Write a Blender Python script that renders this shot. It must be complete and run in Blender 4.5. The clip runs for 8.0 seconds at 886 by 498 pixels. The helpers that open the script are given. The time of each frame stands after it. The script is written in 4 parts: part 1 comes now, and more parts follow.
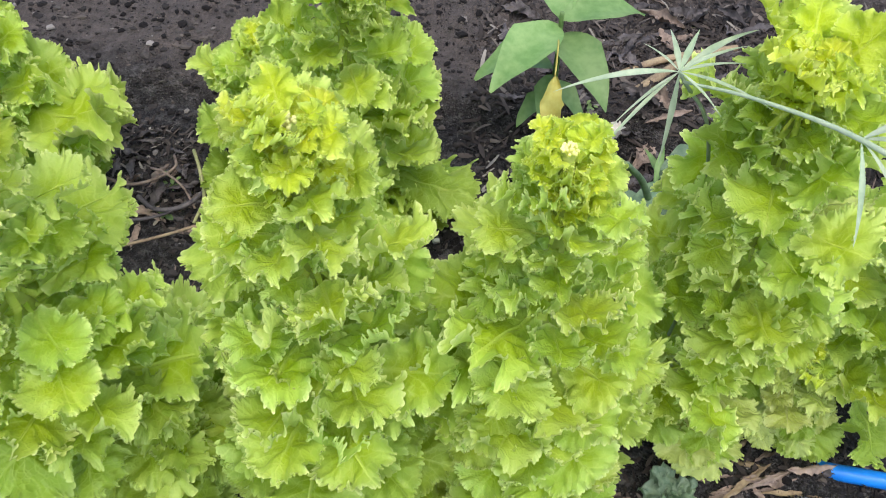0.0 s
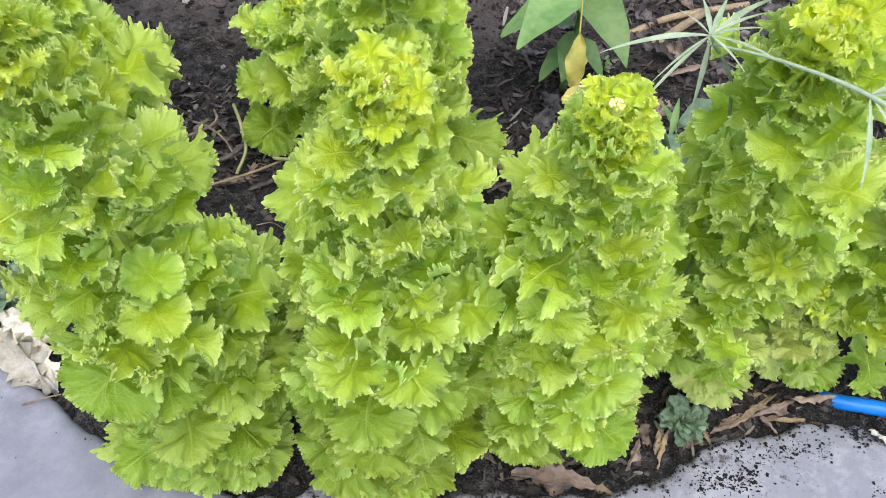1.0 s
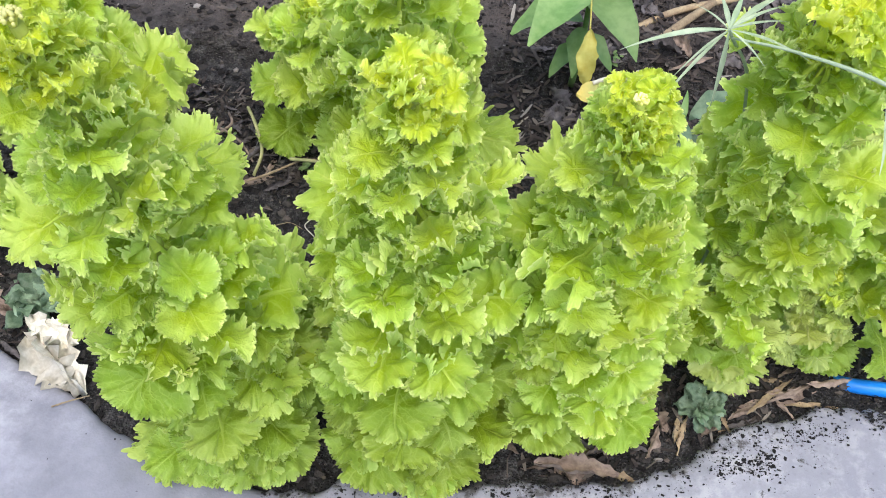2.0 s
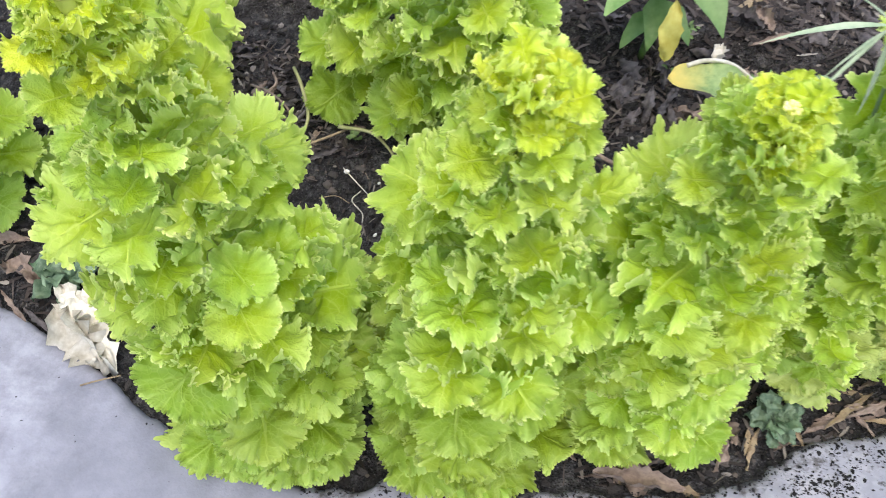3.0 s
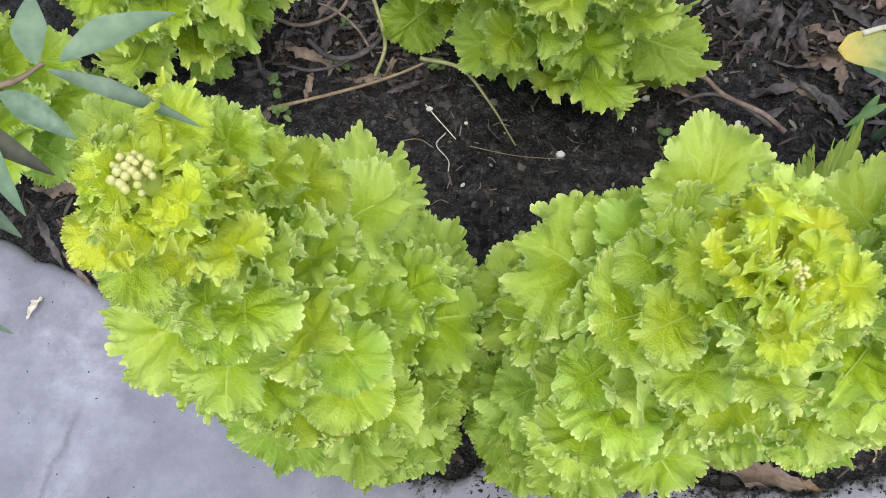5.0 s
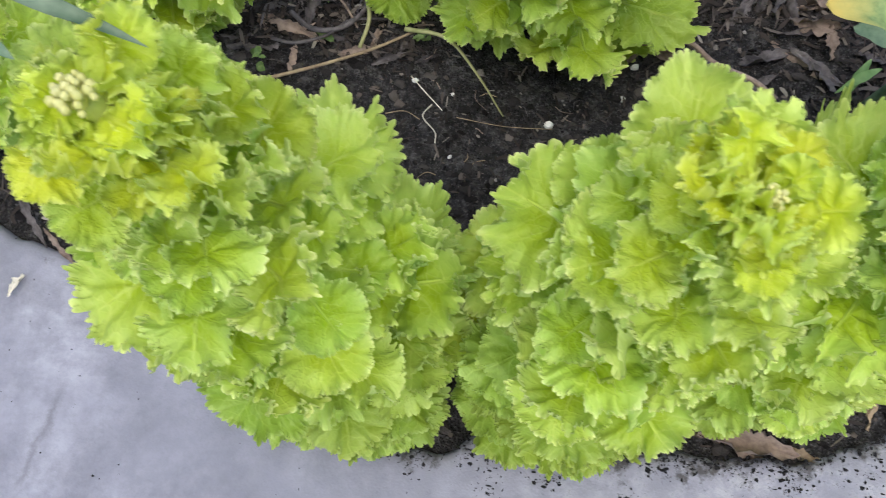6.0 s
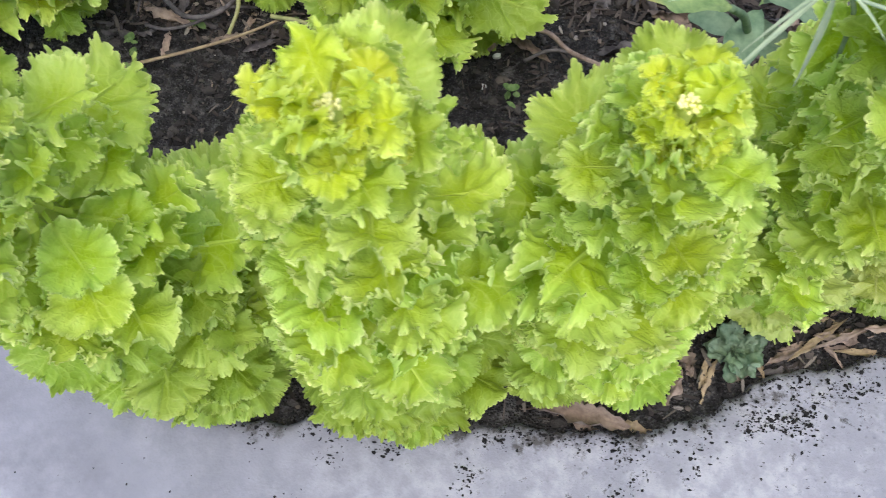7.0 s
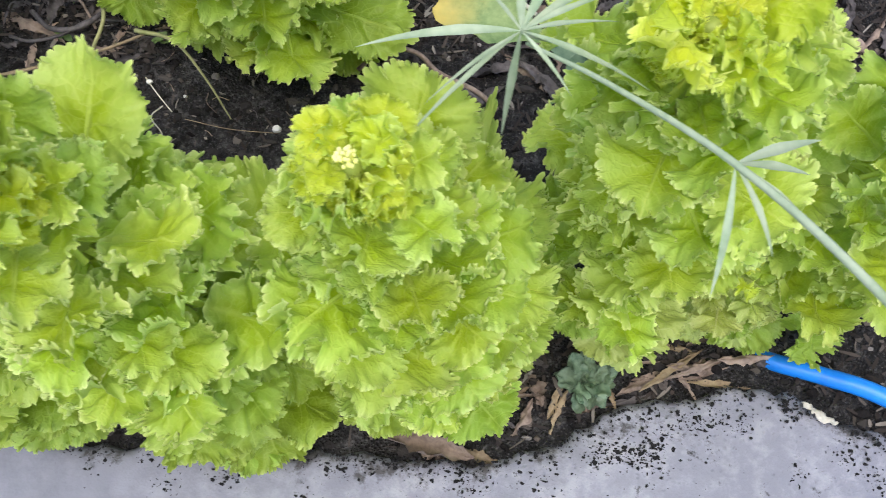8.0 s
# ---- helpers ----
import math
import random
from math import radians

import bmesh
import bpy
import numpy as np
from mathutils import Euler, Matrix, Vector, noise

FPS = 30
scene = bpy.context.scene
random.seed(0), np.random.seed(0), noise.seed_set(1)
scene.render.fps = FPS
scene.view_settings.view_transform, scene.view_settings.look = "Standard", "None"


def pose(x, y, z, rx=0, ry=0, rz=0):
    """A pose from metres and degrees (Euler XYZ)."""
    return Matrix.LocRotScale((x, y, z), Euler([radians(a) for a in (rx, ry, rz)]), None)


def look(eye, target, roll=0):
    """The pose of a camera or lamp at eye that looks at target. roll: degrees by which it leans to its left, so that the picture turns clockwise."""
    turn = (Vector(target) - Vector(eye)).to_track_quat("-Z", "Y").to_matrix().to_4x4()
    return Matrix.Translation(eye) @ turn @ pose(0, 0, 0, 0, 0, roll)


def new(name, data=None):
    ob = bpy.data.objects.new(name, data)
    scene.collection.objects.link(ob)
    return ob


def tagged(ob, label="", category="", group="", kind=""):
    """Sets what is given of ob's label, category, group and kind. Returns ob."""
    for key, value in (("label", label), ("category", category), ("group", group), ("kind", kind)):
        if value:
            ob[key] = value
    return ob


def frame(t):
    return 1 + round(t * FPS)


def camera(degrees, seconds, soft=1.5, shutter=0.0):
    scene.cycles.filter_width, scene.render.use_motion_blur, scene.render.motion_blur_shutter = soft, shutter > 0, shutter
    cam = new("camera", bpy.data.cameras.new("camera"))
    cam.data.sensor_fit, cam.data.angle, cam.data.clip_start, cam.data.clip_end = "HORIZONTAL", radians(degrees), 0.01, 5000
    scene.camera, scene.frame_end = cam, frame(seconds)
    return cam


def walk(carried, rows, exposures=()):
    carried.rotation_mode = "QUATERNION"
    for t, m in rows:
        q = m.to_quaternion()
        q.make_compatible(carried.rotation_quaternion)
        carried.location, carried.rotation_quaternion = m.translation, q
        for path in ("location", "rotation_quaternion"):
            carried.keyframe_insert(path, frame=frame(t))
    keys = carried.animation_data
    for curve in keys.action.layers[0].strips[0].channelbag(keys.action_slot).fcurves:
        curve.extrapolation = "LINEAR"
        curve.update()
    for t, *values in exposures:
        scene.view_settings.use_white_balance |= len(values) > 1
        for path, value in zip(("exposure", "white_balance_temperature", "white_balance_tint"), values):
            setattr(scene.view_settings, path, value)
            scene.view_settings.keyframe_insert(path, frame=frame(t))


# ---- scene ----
cam = camera(53.0, 8.0, soft=1.0, shutter=0.25)
PATH = [
    (0, (0.093, -0.269, 0.854), (-0.006, 0.937, -0.738), 2.3),
    (0.5, (0.08, -0.3, 0.895), (-0.018, 0.842, -0.744), 2.0),
    (1, (0.06, -0.321, 0.906), (-0.026, 0.801, -0.747), 2.4),
    (2.3, (0.041, -0.334, 0.92), (-0.047, 0.783, -0.737), 0.8),
    (2.5, (0.041, -0.334, 0.92), (-0.047, 0.783, -0.737), 0.8),
    (3, (-0.01, -0.265, 0.875), (-0.125, 0.752, -0.843), 1.9),
    (3.5, (-0.033, -0.2, 0.847), (-0.189, 0.697, -0.934), -0.9),
    (4, (-0.035, -0.145, 0.828), (-0.19, 0.62, -1.013), -2.0),
    (4.5, (-0.062, -0.109, 0.845), (-0.212, 0.567, -1.031), -3.0),
    (4.7, (-0.079, -0.101, 0.852), (-0.231, 0.561, -1.03), -3.6),
    (5.8, (-0.096, -0.11, 0.833), (-0.249, 0.516, -1.061), -5.0),
    (6, (-0.077, -0.114, 0.831), (-0.224, 0.515, -1.062), -4.7),
    (6.5, (-0.006, -0.129, 0.84), (-0.131, 0.525, -1.046), -2.4),
    (7, (0.064, -0.137, 0.84), (-0.065, 0.531, -1.041), -2.2),
    (7.5, (0.13, -0.113, 0.841), (0.014, 0.567, -1.036), -0.2),
    (8, (0.187, -0.093, 0.834), (0.09, 0.587, -1.045), 1.4),
]
EXPOSURES = [(0.0, 0.90), (1.0, 0.95), (2.5, 1.06), (3.5, 1.02), (4.5, 0.80), (6.0, 0.72), (6.5, 0.90), (7.0, 0.86), (8.0, 0.80)]
walk(cam, [(t, look(eye, target, roll)) for t, eye, target, roll in PATH], exposures=EXPOSURES)

# ---- light: a bright overcast sky ----
world = bpy.data.worlds.new("sky")
scene.world = world
world.use_nodes = True
wn = world.node_tree.nodes
wn.clear()
sky = wn.new("ShaderNodeTexSky")
sky.sky_type, sky.sun_disc = "NISHITA", False
sky.sun_elevation, sky.sun_rotation = radians(74), radians(160)
sky.air_density, sky.dust_density = 1.0, 3.0
back = wn.new("ShaderNodeBackground")
back.inputs["Strength"].default_value = 0.15
out = wn.new("ShaderNodeOutputWorld")
world.node_tree.links.new(sky.outputs[0], back.inputs[0])
world.node_tree.links.new(back.outputs[0], out.inputs[0])
sun_data = bpy.data.lights.new("sun", "SUN")
sun_data.energy, sun_data.angle, sun_data.color = 1.08, radians(75), (1.0, 0.97, 0.92)
sun = new("sun", sun_data)
sun.matrix_world = look((0.35, -0.7, 3.0), (0, 0.1, 0))


# ---- small tools ----
def rnd(a, b):
    return random.uniform(a, b)


def mesh_from(name, verts, faces, smooth=True):
    me = bpy.data.meshes.new(name)
    me.from_pydata(verts, [], faces)
    if smooth:
        me.polygons.foreach_set("use_smooth", [True] * len(me.polygons))
    me.update()
    return me


def part(name, me, material, parent=None, label=""):
    if material is not None and not me.materials:
        me.materials.append(material)
    ob = new(name, me)
    ob.parent = parent
    if label:
        tagged(ob, label)
    return ob


def tube_data(points, radii, sides=8):
    """Verts and faces of a closed tapering tube along points."""
    pts = [Vector(p) for p in points]
    verts, faces = [], []
    up = Vector((0.13, 0.31, 0.94)).normalized()
    for i, p in enumerate(pts):
        d = (pts[min(i + 1, len(pts) - 1)] - pts[max(i - 1, 0)]).normalized()
        a = d.cross(up)
        if a.length < 1e-3:
            a = d.cross(Vector((1, 0, 0)))
        a.normalize()
        b = d.cross(a)
        for k in range(sides):
            w = 2 * math.pi * k / sides
            verts.append(tuple(p + radii[i] * (math.cos(w) * a + math.sin(w) * b)))
    n = len(pts)
    for i in range(n - 1):
        for k in range(sides):
            k2 = (k + 1) % sides
            faces.append((i * sides + k, i * sides + k2, (i + 1) * sides + k2, (i + 1) * sides + k))
    faces.append(tuple(range(sides - 1, -1, -1)))
    faces.append(tuple((n - 1) * sides + k for k in range(sides)))
    return verts, faces


def smooth_line(points, steps=8):
    """Catmull-Rom through the points."""
    p = [Vector(q) for q in points]
    p = [2 * p[0] - p[1]] + p + [2 * p[-1] - p[-2]]
    res = []
    for i in range(1, len(p) - 2):
        for k in range(steps):
            t = k / steps
            a, b, c, d = p[i - 1], p[i], p[i + 1], p[i + 2]
            res.append(0.5 * ((2 * b) + (c - a) * t + (2 * a - 5 * b + 4 * c - d) * t * t + (3 * b - a - 3 * c + d) * t ** 3))
    res.append(p[-2])
    return res


def tube(name, points, r0, r1, material, parent=None, sides=8, steps=8, label=""):
    line = smooth_line(points, steps)
    n = len(line)
    v, f = tube_data(line, [r0 + (r1 - r0) * i / (n - 1) for i in range(n)], sides)
    return part(name, mesh_from(name, v, f), material, parent, label)


# ---- materials ----
def new_material(name):
    m = bpy.data.materials.new(name)
    m.use_nodes = True
    nt = m.node_tree
    nt.nodes.clear()
    o = nt.nodes.new("ShaderNodeOutputMaterial")
    return m, nt, o


def node(nt, kind, ins=None, **attrs):
    n = nt.nodes.new(kind)
    for k, v in attrs.items():
        setattr(n, k, v)
    for k, v in (ins or {}).items():
        if hasattr(v, "is_output") or isinstance(v, bpy.types.NodeSocket):
            nt.links.new(v, n.inputs[k])
        else:
            n.inputs[k].default_value = v
    return n


def ramp(nt, fac, stops, interp="LINEAR"):
    r = nt.nodes.new("ShaderNodeValToRGB")
    r.color_ramp.interpolation = interp
    e = r.color_ramp.elements
    while len(e) < len(stops):
        e.new(0.5)
    for k, (pos, col) in enumerate(stops):
        e[k].position = pos
        e[k].color = (*col, 1) if len(col) == 3 else col
    nt.links.new(fac, r.inputs[0])
    return r.outputs[0]


def mix(nt, fac, a, b, mode="MIX"):
    n = nt.nodes.new("ShaderNodeMix")
    n.data_type, n.blend_type = "RGBA", mode
    for sock, v in ((n.inputs[0], fac), (n.inputs[6], a), (n.inputs[7], b)):
        if isinstance(v, bpy.types.NodeSocket):
            nt.links.new(v, sock)
        elif isinstance(v, (int, float)):
            sock.default_value = v
        else:
            sock.default_value = (*v, 1)
    return n.outputs[2]


def math_node(nt, op, a, b=0.0, clamp=False):
    n = nt.nodes.new("ShaderNodeMath")
    n.operation, n.use_clamp = op, clamp
    for sock, v in zip(n.inputs, (a, b)):
        if isinstance(v, bpy.types.NodeSocket):
            nt.links.new(v, sock)
        else:
            sock.default_value = v
    return n.outputs[0]


def lettuce_material(name, heart, blade, rim, vein, through_light=0.30):
    """A frilled lettuce leaf: pale branching veins, paler frill, blistered blade, light passing through."""
    m, nt, o = new_material(name)
    uv = node(nt, "ShaderNodeUVMap", uv_map="flat").outputs[0]
    sep = node(nt, "ShaderNodeSeparateXYZ", {0: uv})
    ax = math_node(nt, "ABSOLUTE", sep.outputs[0])
    info = node(nt, "ShaderNodeObjectInfo")
    rim_a = node(nt, "ShaderNodeAttribute", attribute_name="frill").outputs["Fac"]
    shift = node(nt, "ShaderNodeVectorMath", {0: uv, 1: info.outputs["Random"]}, operation="ADD").outputs[0]
    n_big = node(nt, "ShaderNodeTexNoise", {"Vector": shift, "Scale": 3.5, "Detail": 3}).outputs[0]
    n_mid = node(nt, "ShaderNodeTexNoise", {"Vector": shift, "Scale": 14.0, "Detail": 3}).outputs[0]
    # side veins leave the midrib at an angle
    warp = math_node(nt, "MULTIPLY", math_node(nt, "SUBTRACT", n_big, 0.5), 0.36)
    s = math_node(nt, "ADD", math_node(nt, "SUBTRACT", sep.outputs[1], math_node(nt, "MULTIPLY", ax, 0.75)), warp)
    tri = math_node(nt, "PINGPONG", s, 0.055)
    side = math_node(nt, "SUBTRACT", 1.0, math_node(nt, "DIVIDE", tri, 0.012), clamp=True)
    side = math_node(nt, "MULTIPLY", side, math_node(nt, "SUBTRACT", 1.0, math_node(nt, "MULTIPLY", ax, 1.7), clamp=True))
    width = math_node(nt, "ADD", 0.006, math_node(nt, "MULTIPLY", math_node(nt, "SUBTRACT", 0.85, sep.outputs[1], clamp=True), 0.05))
    mid = math_node(nt, "SUBTRACT", 1.0, math_node(nt, "DIVIDE", ax, width), clamp=True)
    mid = math_node(nt, "POWER", mid, 0.6)
    net = node(nt, "ShaderNodeTexVoronoi", {"Vector": shift, "Scale": 19.0}, feature="DISTANCE_TO_EDGE").outputs[0]
    net_line = math_node(nt, "SUBTRACT", 1.0, math_node(nt, "DIVIDE", net, 0.075), clamp=True)
    outer = math_node(nt, "ADD", math_node(nt, "MULTIPLY", rim_a, 0.9), math_node(nt, "SUBTRACT", n_big, 0.72))
    col = mix(nt, ramp(nt, outer, [(0.05, (0, 0, 0)), (0.55, (1, 1, 1))]), heart, blade)
    col = mix(nt, math_node(nt, "MULTIPLY", n_mid, 0.35), col, blade)
    col = mix(nt, math_node(nt, "MULTIPLY", net_line, 0.34), col, vein)
    col = mix(nt, math_node(nt, "MULTIPLY", side, 0.6), col, vein)
    col = mix(nt, math_node(nt, "MULTIPLY", mid, 0.8), col, vein)
    frill = math_node(nt, "POWER", rim_a, 15.0)
    col = mix(nt, frill, col, rim)
    # some blades are paler and mint-tinted between the veins; includes painted sky sheen
    mint = ramp(nt, math_node(nt, "ADD", math_node(nt, "FRACT", math_node(nt, "MULTIPLY", info.outputs["Random"], 3.77)), math_node(nt, "MULTIPLY", math_node(nt, "SUBTRACT", n_big, 0.5), 0.8)), [(0.25, (0.25, 0.25, 0.25)), (0.75, (1, 1, 1))])
    col = mix(nt, math_node(nt, "MULTIPLY", math_node(nt, "MULTIPLY", mint, math_node(nt, "POWER", rim_a, 1.8)), 0.55), col, (0.64, 0.775, 0.225))
    hsv = node(nt, "ShaderNodeHueSaturation", {"Color": col,
               "Hue": math_node(nt, "ADD", 0.494, math_node(nt, "MULTIPLY", info.outputs["Random"], 0.018)),
               "Value": math_node(nt, "ADD", 0.89, math_node(nt, "MULTIPLY", math_node(nt, "FRACT", math_node(nt, "MULTIPLY", info.outputs["Random"], 7.31)), 0.21)),
               "Saturation": 1.0})
    col = hsv.outputs[0]
    pucker = node(nt, "ShaderNodeTexNoise", {"Vector": node(nt, "ShaderNodeMapping", {"Vector": shift, "Scale": (30.0, 15.0, 1.0)}).outputs[0], "Scale": 1.0, "Detail": 3}).outputs[0]
    relief = math_node(nt, "ADD", math_node(nt, "MULTIPLY", pucker, 0.45), math_node(nt, "ADD", math_node(nt, "MULTIPLY", math_node(nt, "MINIMUM", net, 0.25), 1.6),
                       math_node(nt, "MULTIPLY", math_node(nt, "ADD", side, mid), -0.35)))
    bump = node(nt, "ShaderNodeBump", {"Strength": 0.26, "Distance": 0.0020, "Height": relief}).outputs[0]
    bsdf = node(nt, "ShaderNodeBsdfPrincipled", {"Base Color": col, "Roughness": 0.42, "Specular IOR Level": 0.36, "Normal": bump})
    tr = node(nt, "ShaderNodeBsdfTranslucent", {"Color": mix(nt, 0.35, col, (0.62, 0.72, 0.04)), "Normal": bump})
    sh = node(nt, "ShaderNodeMixShader", {0: through_light, 1: bsdf.outputs[0], 2: tr.outputs[0]})
    nt.links.new(sh.outputs[0], o.inputs[0])
    return m


def plain_material(name, a, b, rough=0.7, scale=30.0, bump=0.4, depth=0.002, translucent=0.0, spec=0.3, detail=5, tip=None):
    """Two-tone surface with noise at two scales and relief."""
    m, nt, o = new_material(name)
    tc = node(nt, "ShaderNodeTexCoord").outputs["Object"]
    info = node(nt, "ShaderNodeObjectInfo").outputs["Random"]
    v = node(nt, "ShaderNodeVectorMath", {0: tc, 1: info}, operation="ADD").outputs[0]
    n1 = node(nt, "ShaderNodeTexNoise", {"Vector": v, "Scale": scale, "Detail": detail, "Roughness": 0.65}).outputs[0]
    n2 = node(nt, "ShaderNodeTexNoise", {"Vector": v, "Scale": scale * 5.3, "Detail": 3}).outputs[0]
    f = math_node(nt, "ADD", math_node(nt, "MULTIPLY", n1, 0.7), math_node(nt, "MULTIPLY", n2, 0.3))
    col = ramp(nt, f, [(0.36, a), (0.62, b)])
    col = node(nt, "ShaderNodeHueSaturation", {"Color": col, "Value": math_node(nt, "ADD", 0.75, math_node(nt, "MULTIPLY", info, 0.5))}).outputs[0]
    if tip:
        y = math_node(nt, "ADD", node(nt, "ShaderNodeSeparateXYZ", {0: tc}).outputs[1], math_node(nt, "MULTIPLY", math_node(nt, "SUBTRACT", n1, 0.5), 0.05))
        col = mix(nt, math_node(nt, "DIVIDE", math_node(nt, "SUBTRACT", y, tip[0]), 0.035, clamp=True), col, tip[1])
    bp = node(nt, "ShaderNodeBump", {"Strength": bump, "Distance": depth, "Height": f}).outputs[0]
    bsdf = node(nt, "ShaderNodeBsdfPrincipled", {"Base Color": col, "Roughness": rough, "Specular IOR Level": spec, "Normal": bp})
    sh = bsdf.outputs[0]
    if translucent:
        tr = node(nt, "ShaderNodeBsdfTranslucent", {"Color": col})
        sh = node(nt, "ShaderNodeMixShader", {0: translucent, 1: sh, 2: tr.outputs[0]}).outputs[0]
    nt.links.new(sh, o.inputs[0])
    return m


def soil_material():
    m, nt, o = new_material("soil")
    tc = node(nt, "ShaderNodeTexCoord").outputs["Object"]
    big = node(nt, "ShaderNodeTexNoise", {"Vector": tc, "Scale": 4.0, "Detail": 4}).outputs[0]
    mid = node(nt, "ShaderNodeTexNoise", {"Vector": tc, "Scale": 60.0, "Detail": 6, "Roughness": 0.7}).outputs[0]
    fine = node(nt, "ShaderNodeTexVoronoi", {"Vector": tc, "Scale": 330.0}).outputs["Distance"]
    col = ramp(nt, mid, [(0.34, (0.008, 0.0075, 0.0075)), (0.52, (0.026, 0.025, 0.025)), (0.68, (0.105, 0.100, 0.098))])
    grain = node(nt, "ShaderNodeTexNoise", {"Vector": tc, "Scale": 420.0, "Detail": 3, "Roughness": 0.7}).outputs[0]
    col = mix(nt, ramp(nt, grain, [(0.56, (0, 0, 0)), (0.72, (1, 1, 1))]), col, (0.14, 0.135, 0.135))
    dry = ramp(nt, mid, [(0.3, (0.050, 0.042, 0.038)), (0.7, (0.12, 0.102, 0.092))])
    # the trodden ground farther back is drier and paler
    y = node(nt, "ShaderNodeSeparateXYZ", {0: tc}).outputs[1]
    far = math_node(nt, "ADD", math_node(nt, "MULTIPLY", math_node(nt, "SUBTRACT", y, 0.60), 12.0), math_node(nt, "MULTIPLY", math_node(nt, "SUBTRACT", big, 0.5), 2.0), clamp=True)
    col = mix(nt, far, col, dry)
    h = math_node(nt, "ADD", mid, math_node(nt, "MULTIPLY", fine, 0.6))
    bp = node(nt, "ShaderNodeBump", {"Strength": 1.0, "Distance": 0.006, "Height": h}).outputs[0]
    bsdf = node(nt, "ShaderNodeBsdfPrincipled", {"Base Color": col, "Roughness": 0.8, "Specular IOR Level": 0.2, "Normal": bp})
    nt.links.new(bsdf.outputs[0], o.inputs[0])
    return m


def concrete_material():
    m, nt, o = new_material("concrete")
    tc = node(nt, "ShaderNodeTexCoord").outputs["Object"]
    xyz = node(nt, "ShaderNodeSeparateXYZ", {0: tc})
    big = node(nt, "ShaderNodeTexNoise", {"Vector": tc, "Scale": 5.0, "Detail": 5, "Roughness": 0.6}).outputs[0]
    mid = node(nt, "ShaderNodeTexNoise", {"Vector": tc, "Scale": 38.0, "Detail": 6, "Roughness": 0.7}).outputs[0]
    grit = node(nt, "ShaderNodeTexNoise", {"Vector": tc, "Scale": 420.0, "Detail": 2}).outputs[0]
    col = ramp(nt, big, [(0.36, (0.225, 0.23, 0.275)), (0.5, (0.285, 0.29, 0.34)), (0.62, (0.36, 0.365, 0.415))])
    col = mix(nt, ramp(nt, mid, [(0.40, (0.75, 0.75, 0.75)), (0.58, (0, 0, 0))]), col, (0.235, 0.24, 0.28))
    # worn, cement-white patches where the slab is rough
    rough_side = math_node(nt, "MULTIPLY", math_node(nt, "ADD", xyz.outputs[0], 0.12), 4.0, clamp=True)
    patch = ramp(nt, mid, [(0.50, (0, 0, 0)), (0.62, (1, 1, 1))])
    col = mix(nt, math_node(nt, "MULTIPLY", math_node(nt, "MULTIPLY", patch, rough_side), 0.45), col, (0.40, 0.40, 0.43))
    # old damp stains on the smooth side
    stain_n = node(nt, "ShaderNodeTexNoise", {"Vector": tc, "Scale": 11.0, "Detail": 7, "Roughness": 0.72}).outputs[0]
    stain = math_node(nt, "MULTIPLY", ramp(nt, stain_n, [(0.44, (0, 0, 0)), (0.63, (1, 1, 1))]), math_node(nt, "SUBTRACT", 1.0, rough_side))
    col = mix(nt, math_node(nt, "MULTIPLY", stain, 0.66), col, (0.165, 0.168, 0.195))
    # damp dirt ground into the slab along its broken edge
    edge = node(nt, "ShaderNodeAttribute", attribute_name="edge").outputs["Fac"]
    dirt_n = node(nt, "ShaderNodeTexNoise", {"Vector": tc, "Scale": 26.0, "Detail": 7, "Roughness": 0.75}).outputs[0]
    dirt = math_node(nt, "MULTIPLY", ramp(nt, math_node(nt, "ADD", dirt_n, math_node(nt, "MULTIPLY", edge, 0.34)), [(0.80, (0, 0, 0)), (0.90, (1, 1, 1))]), 0.85)
    col = mix(nt, dirt, col, (0.06, 0.055, 0.05))
    smear_n = node(nt, "ShaderNodeTexNoise", {"Vector": tc, "Scale": 75.0, "Detail": 8, "Roughness": 0.8}).outputs[0]
    zone = node(nt, "ShaderNodeTexNoise", {"Vector": tc, "Scale": 16.0, "Detail": 2}).outputs[0]
    smear = math_node(nt, "MULTIPLY", ramp(nt, math_node(nt, "ADD", smear_n, math_node(nt, "MULTIPLY", zone, 0.30)), [(0.755, (0, 0, 0)), (0.80, (1, 1, 1))]), rough_side)
    col = mix(nt, math_node(nt, "MULTIPLY", smear, 0.8), col, (0.055, 0.052, 0.05))
    # an old filled crack
    warp = math_node(nt, "MULTIPLY", math_node(nt, "SUBTRACT", dirt_n, 0.5), 0.03)
    off = math_node(nt, "ABSOLUTE", math_node(nt, "ADD", math_node(nt, "ADD", xyz.outputs[0], 0.474), math_node(nt, "ADD", warp, math_node(nt, "MULTIPLY", xyz.outputs[1], -0.16))))
    run = math_node(nt, "SUBTRACT", 1.0, math_node(nt, "DIVIDE", math_node(nt, "ABSOLUTE", math_node(nt, "ADD", xyz.outputs[1], 0.075)), 0.055), clamp=True)
    line = math_node(nt, "MULTIPLY", math_node(nt, "SUBTRACT", 1.0, math_node(nt, "DIVIDE", off, 0.0055), clamp=True), math_node(nt, "MULTIPLY", run, 3.0, clamp=True))
    col = mix(nt, math_node(nt, "MULTIPLY", line, math_node(nt, "MULTIPLY", mid, 0.9)), col, (0.09, 0.085, 0.085))
    pits = node(nt, "ShaderNodeTexVoronoi", {"Vector": tc, "Scale": 120.0}).outputs["Distance"]
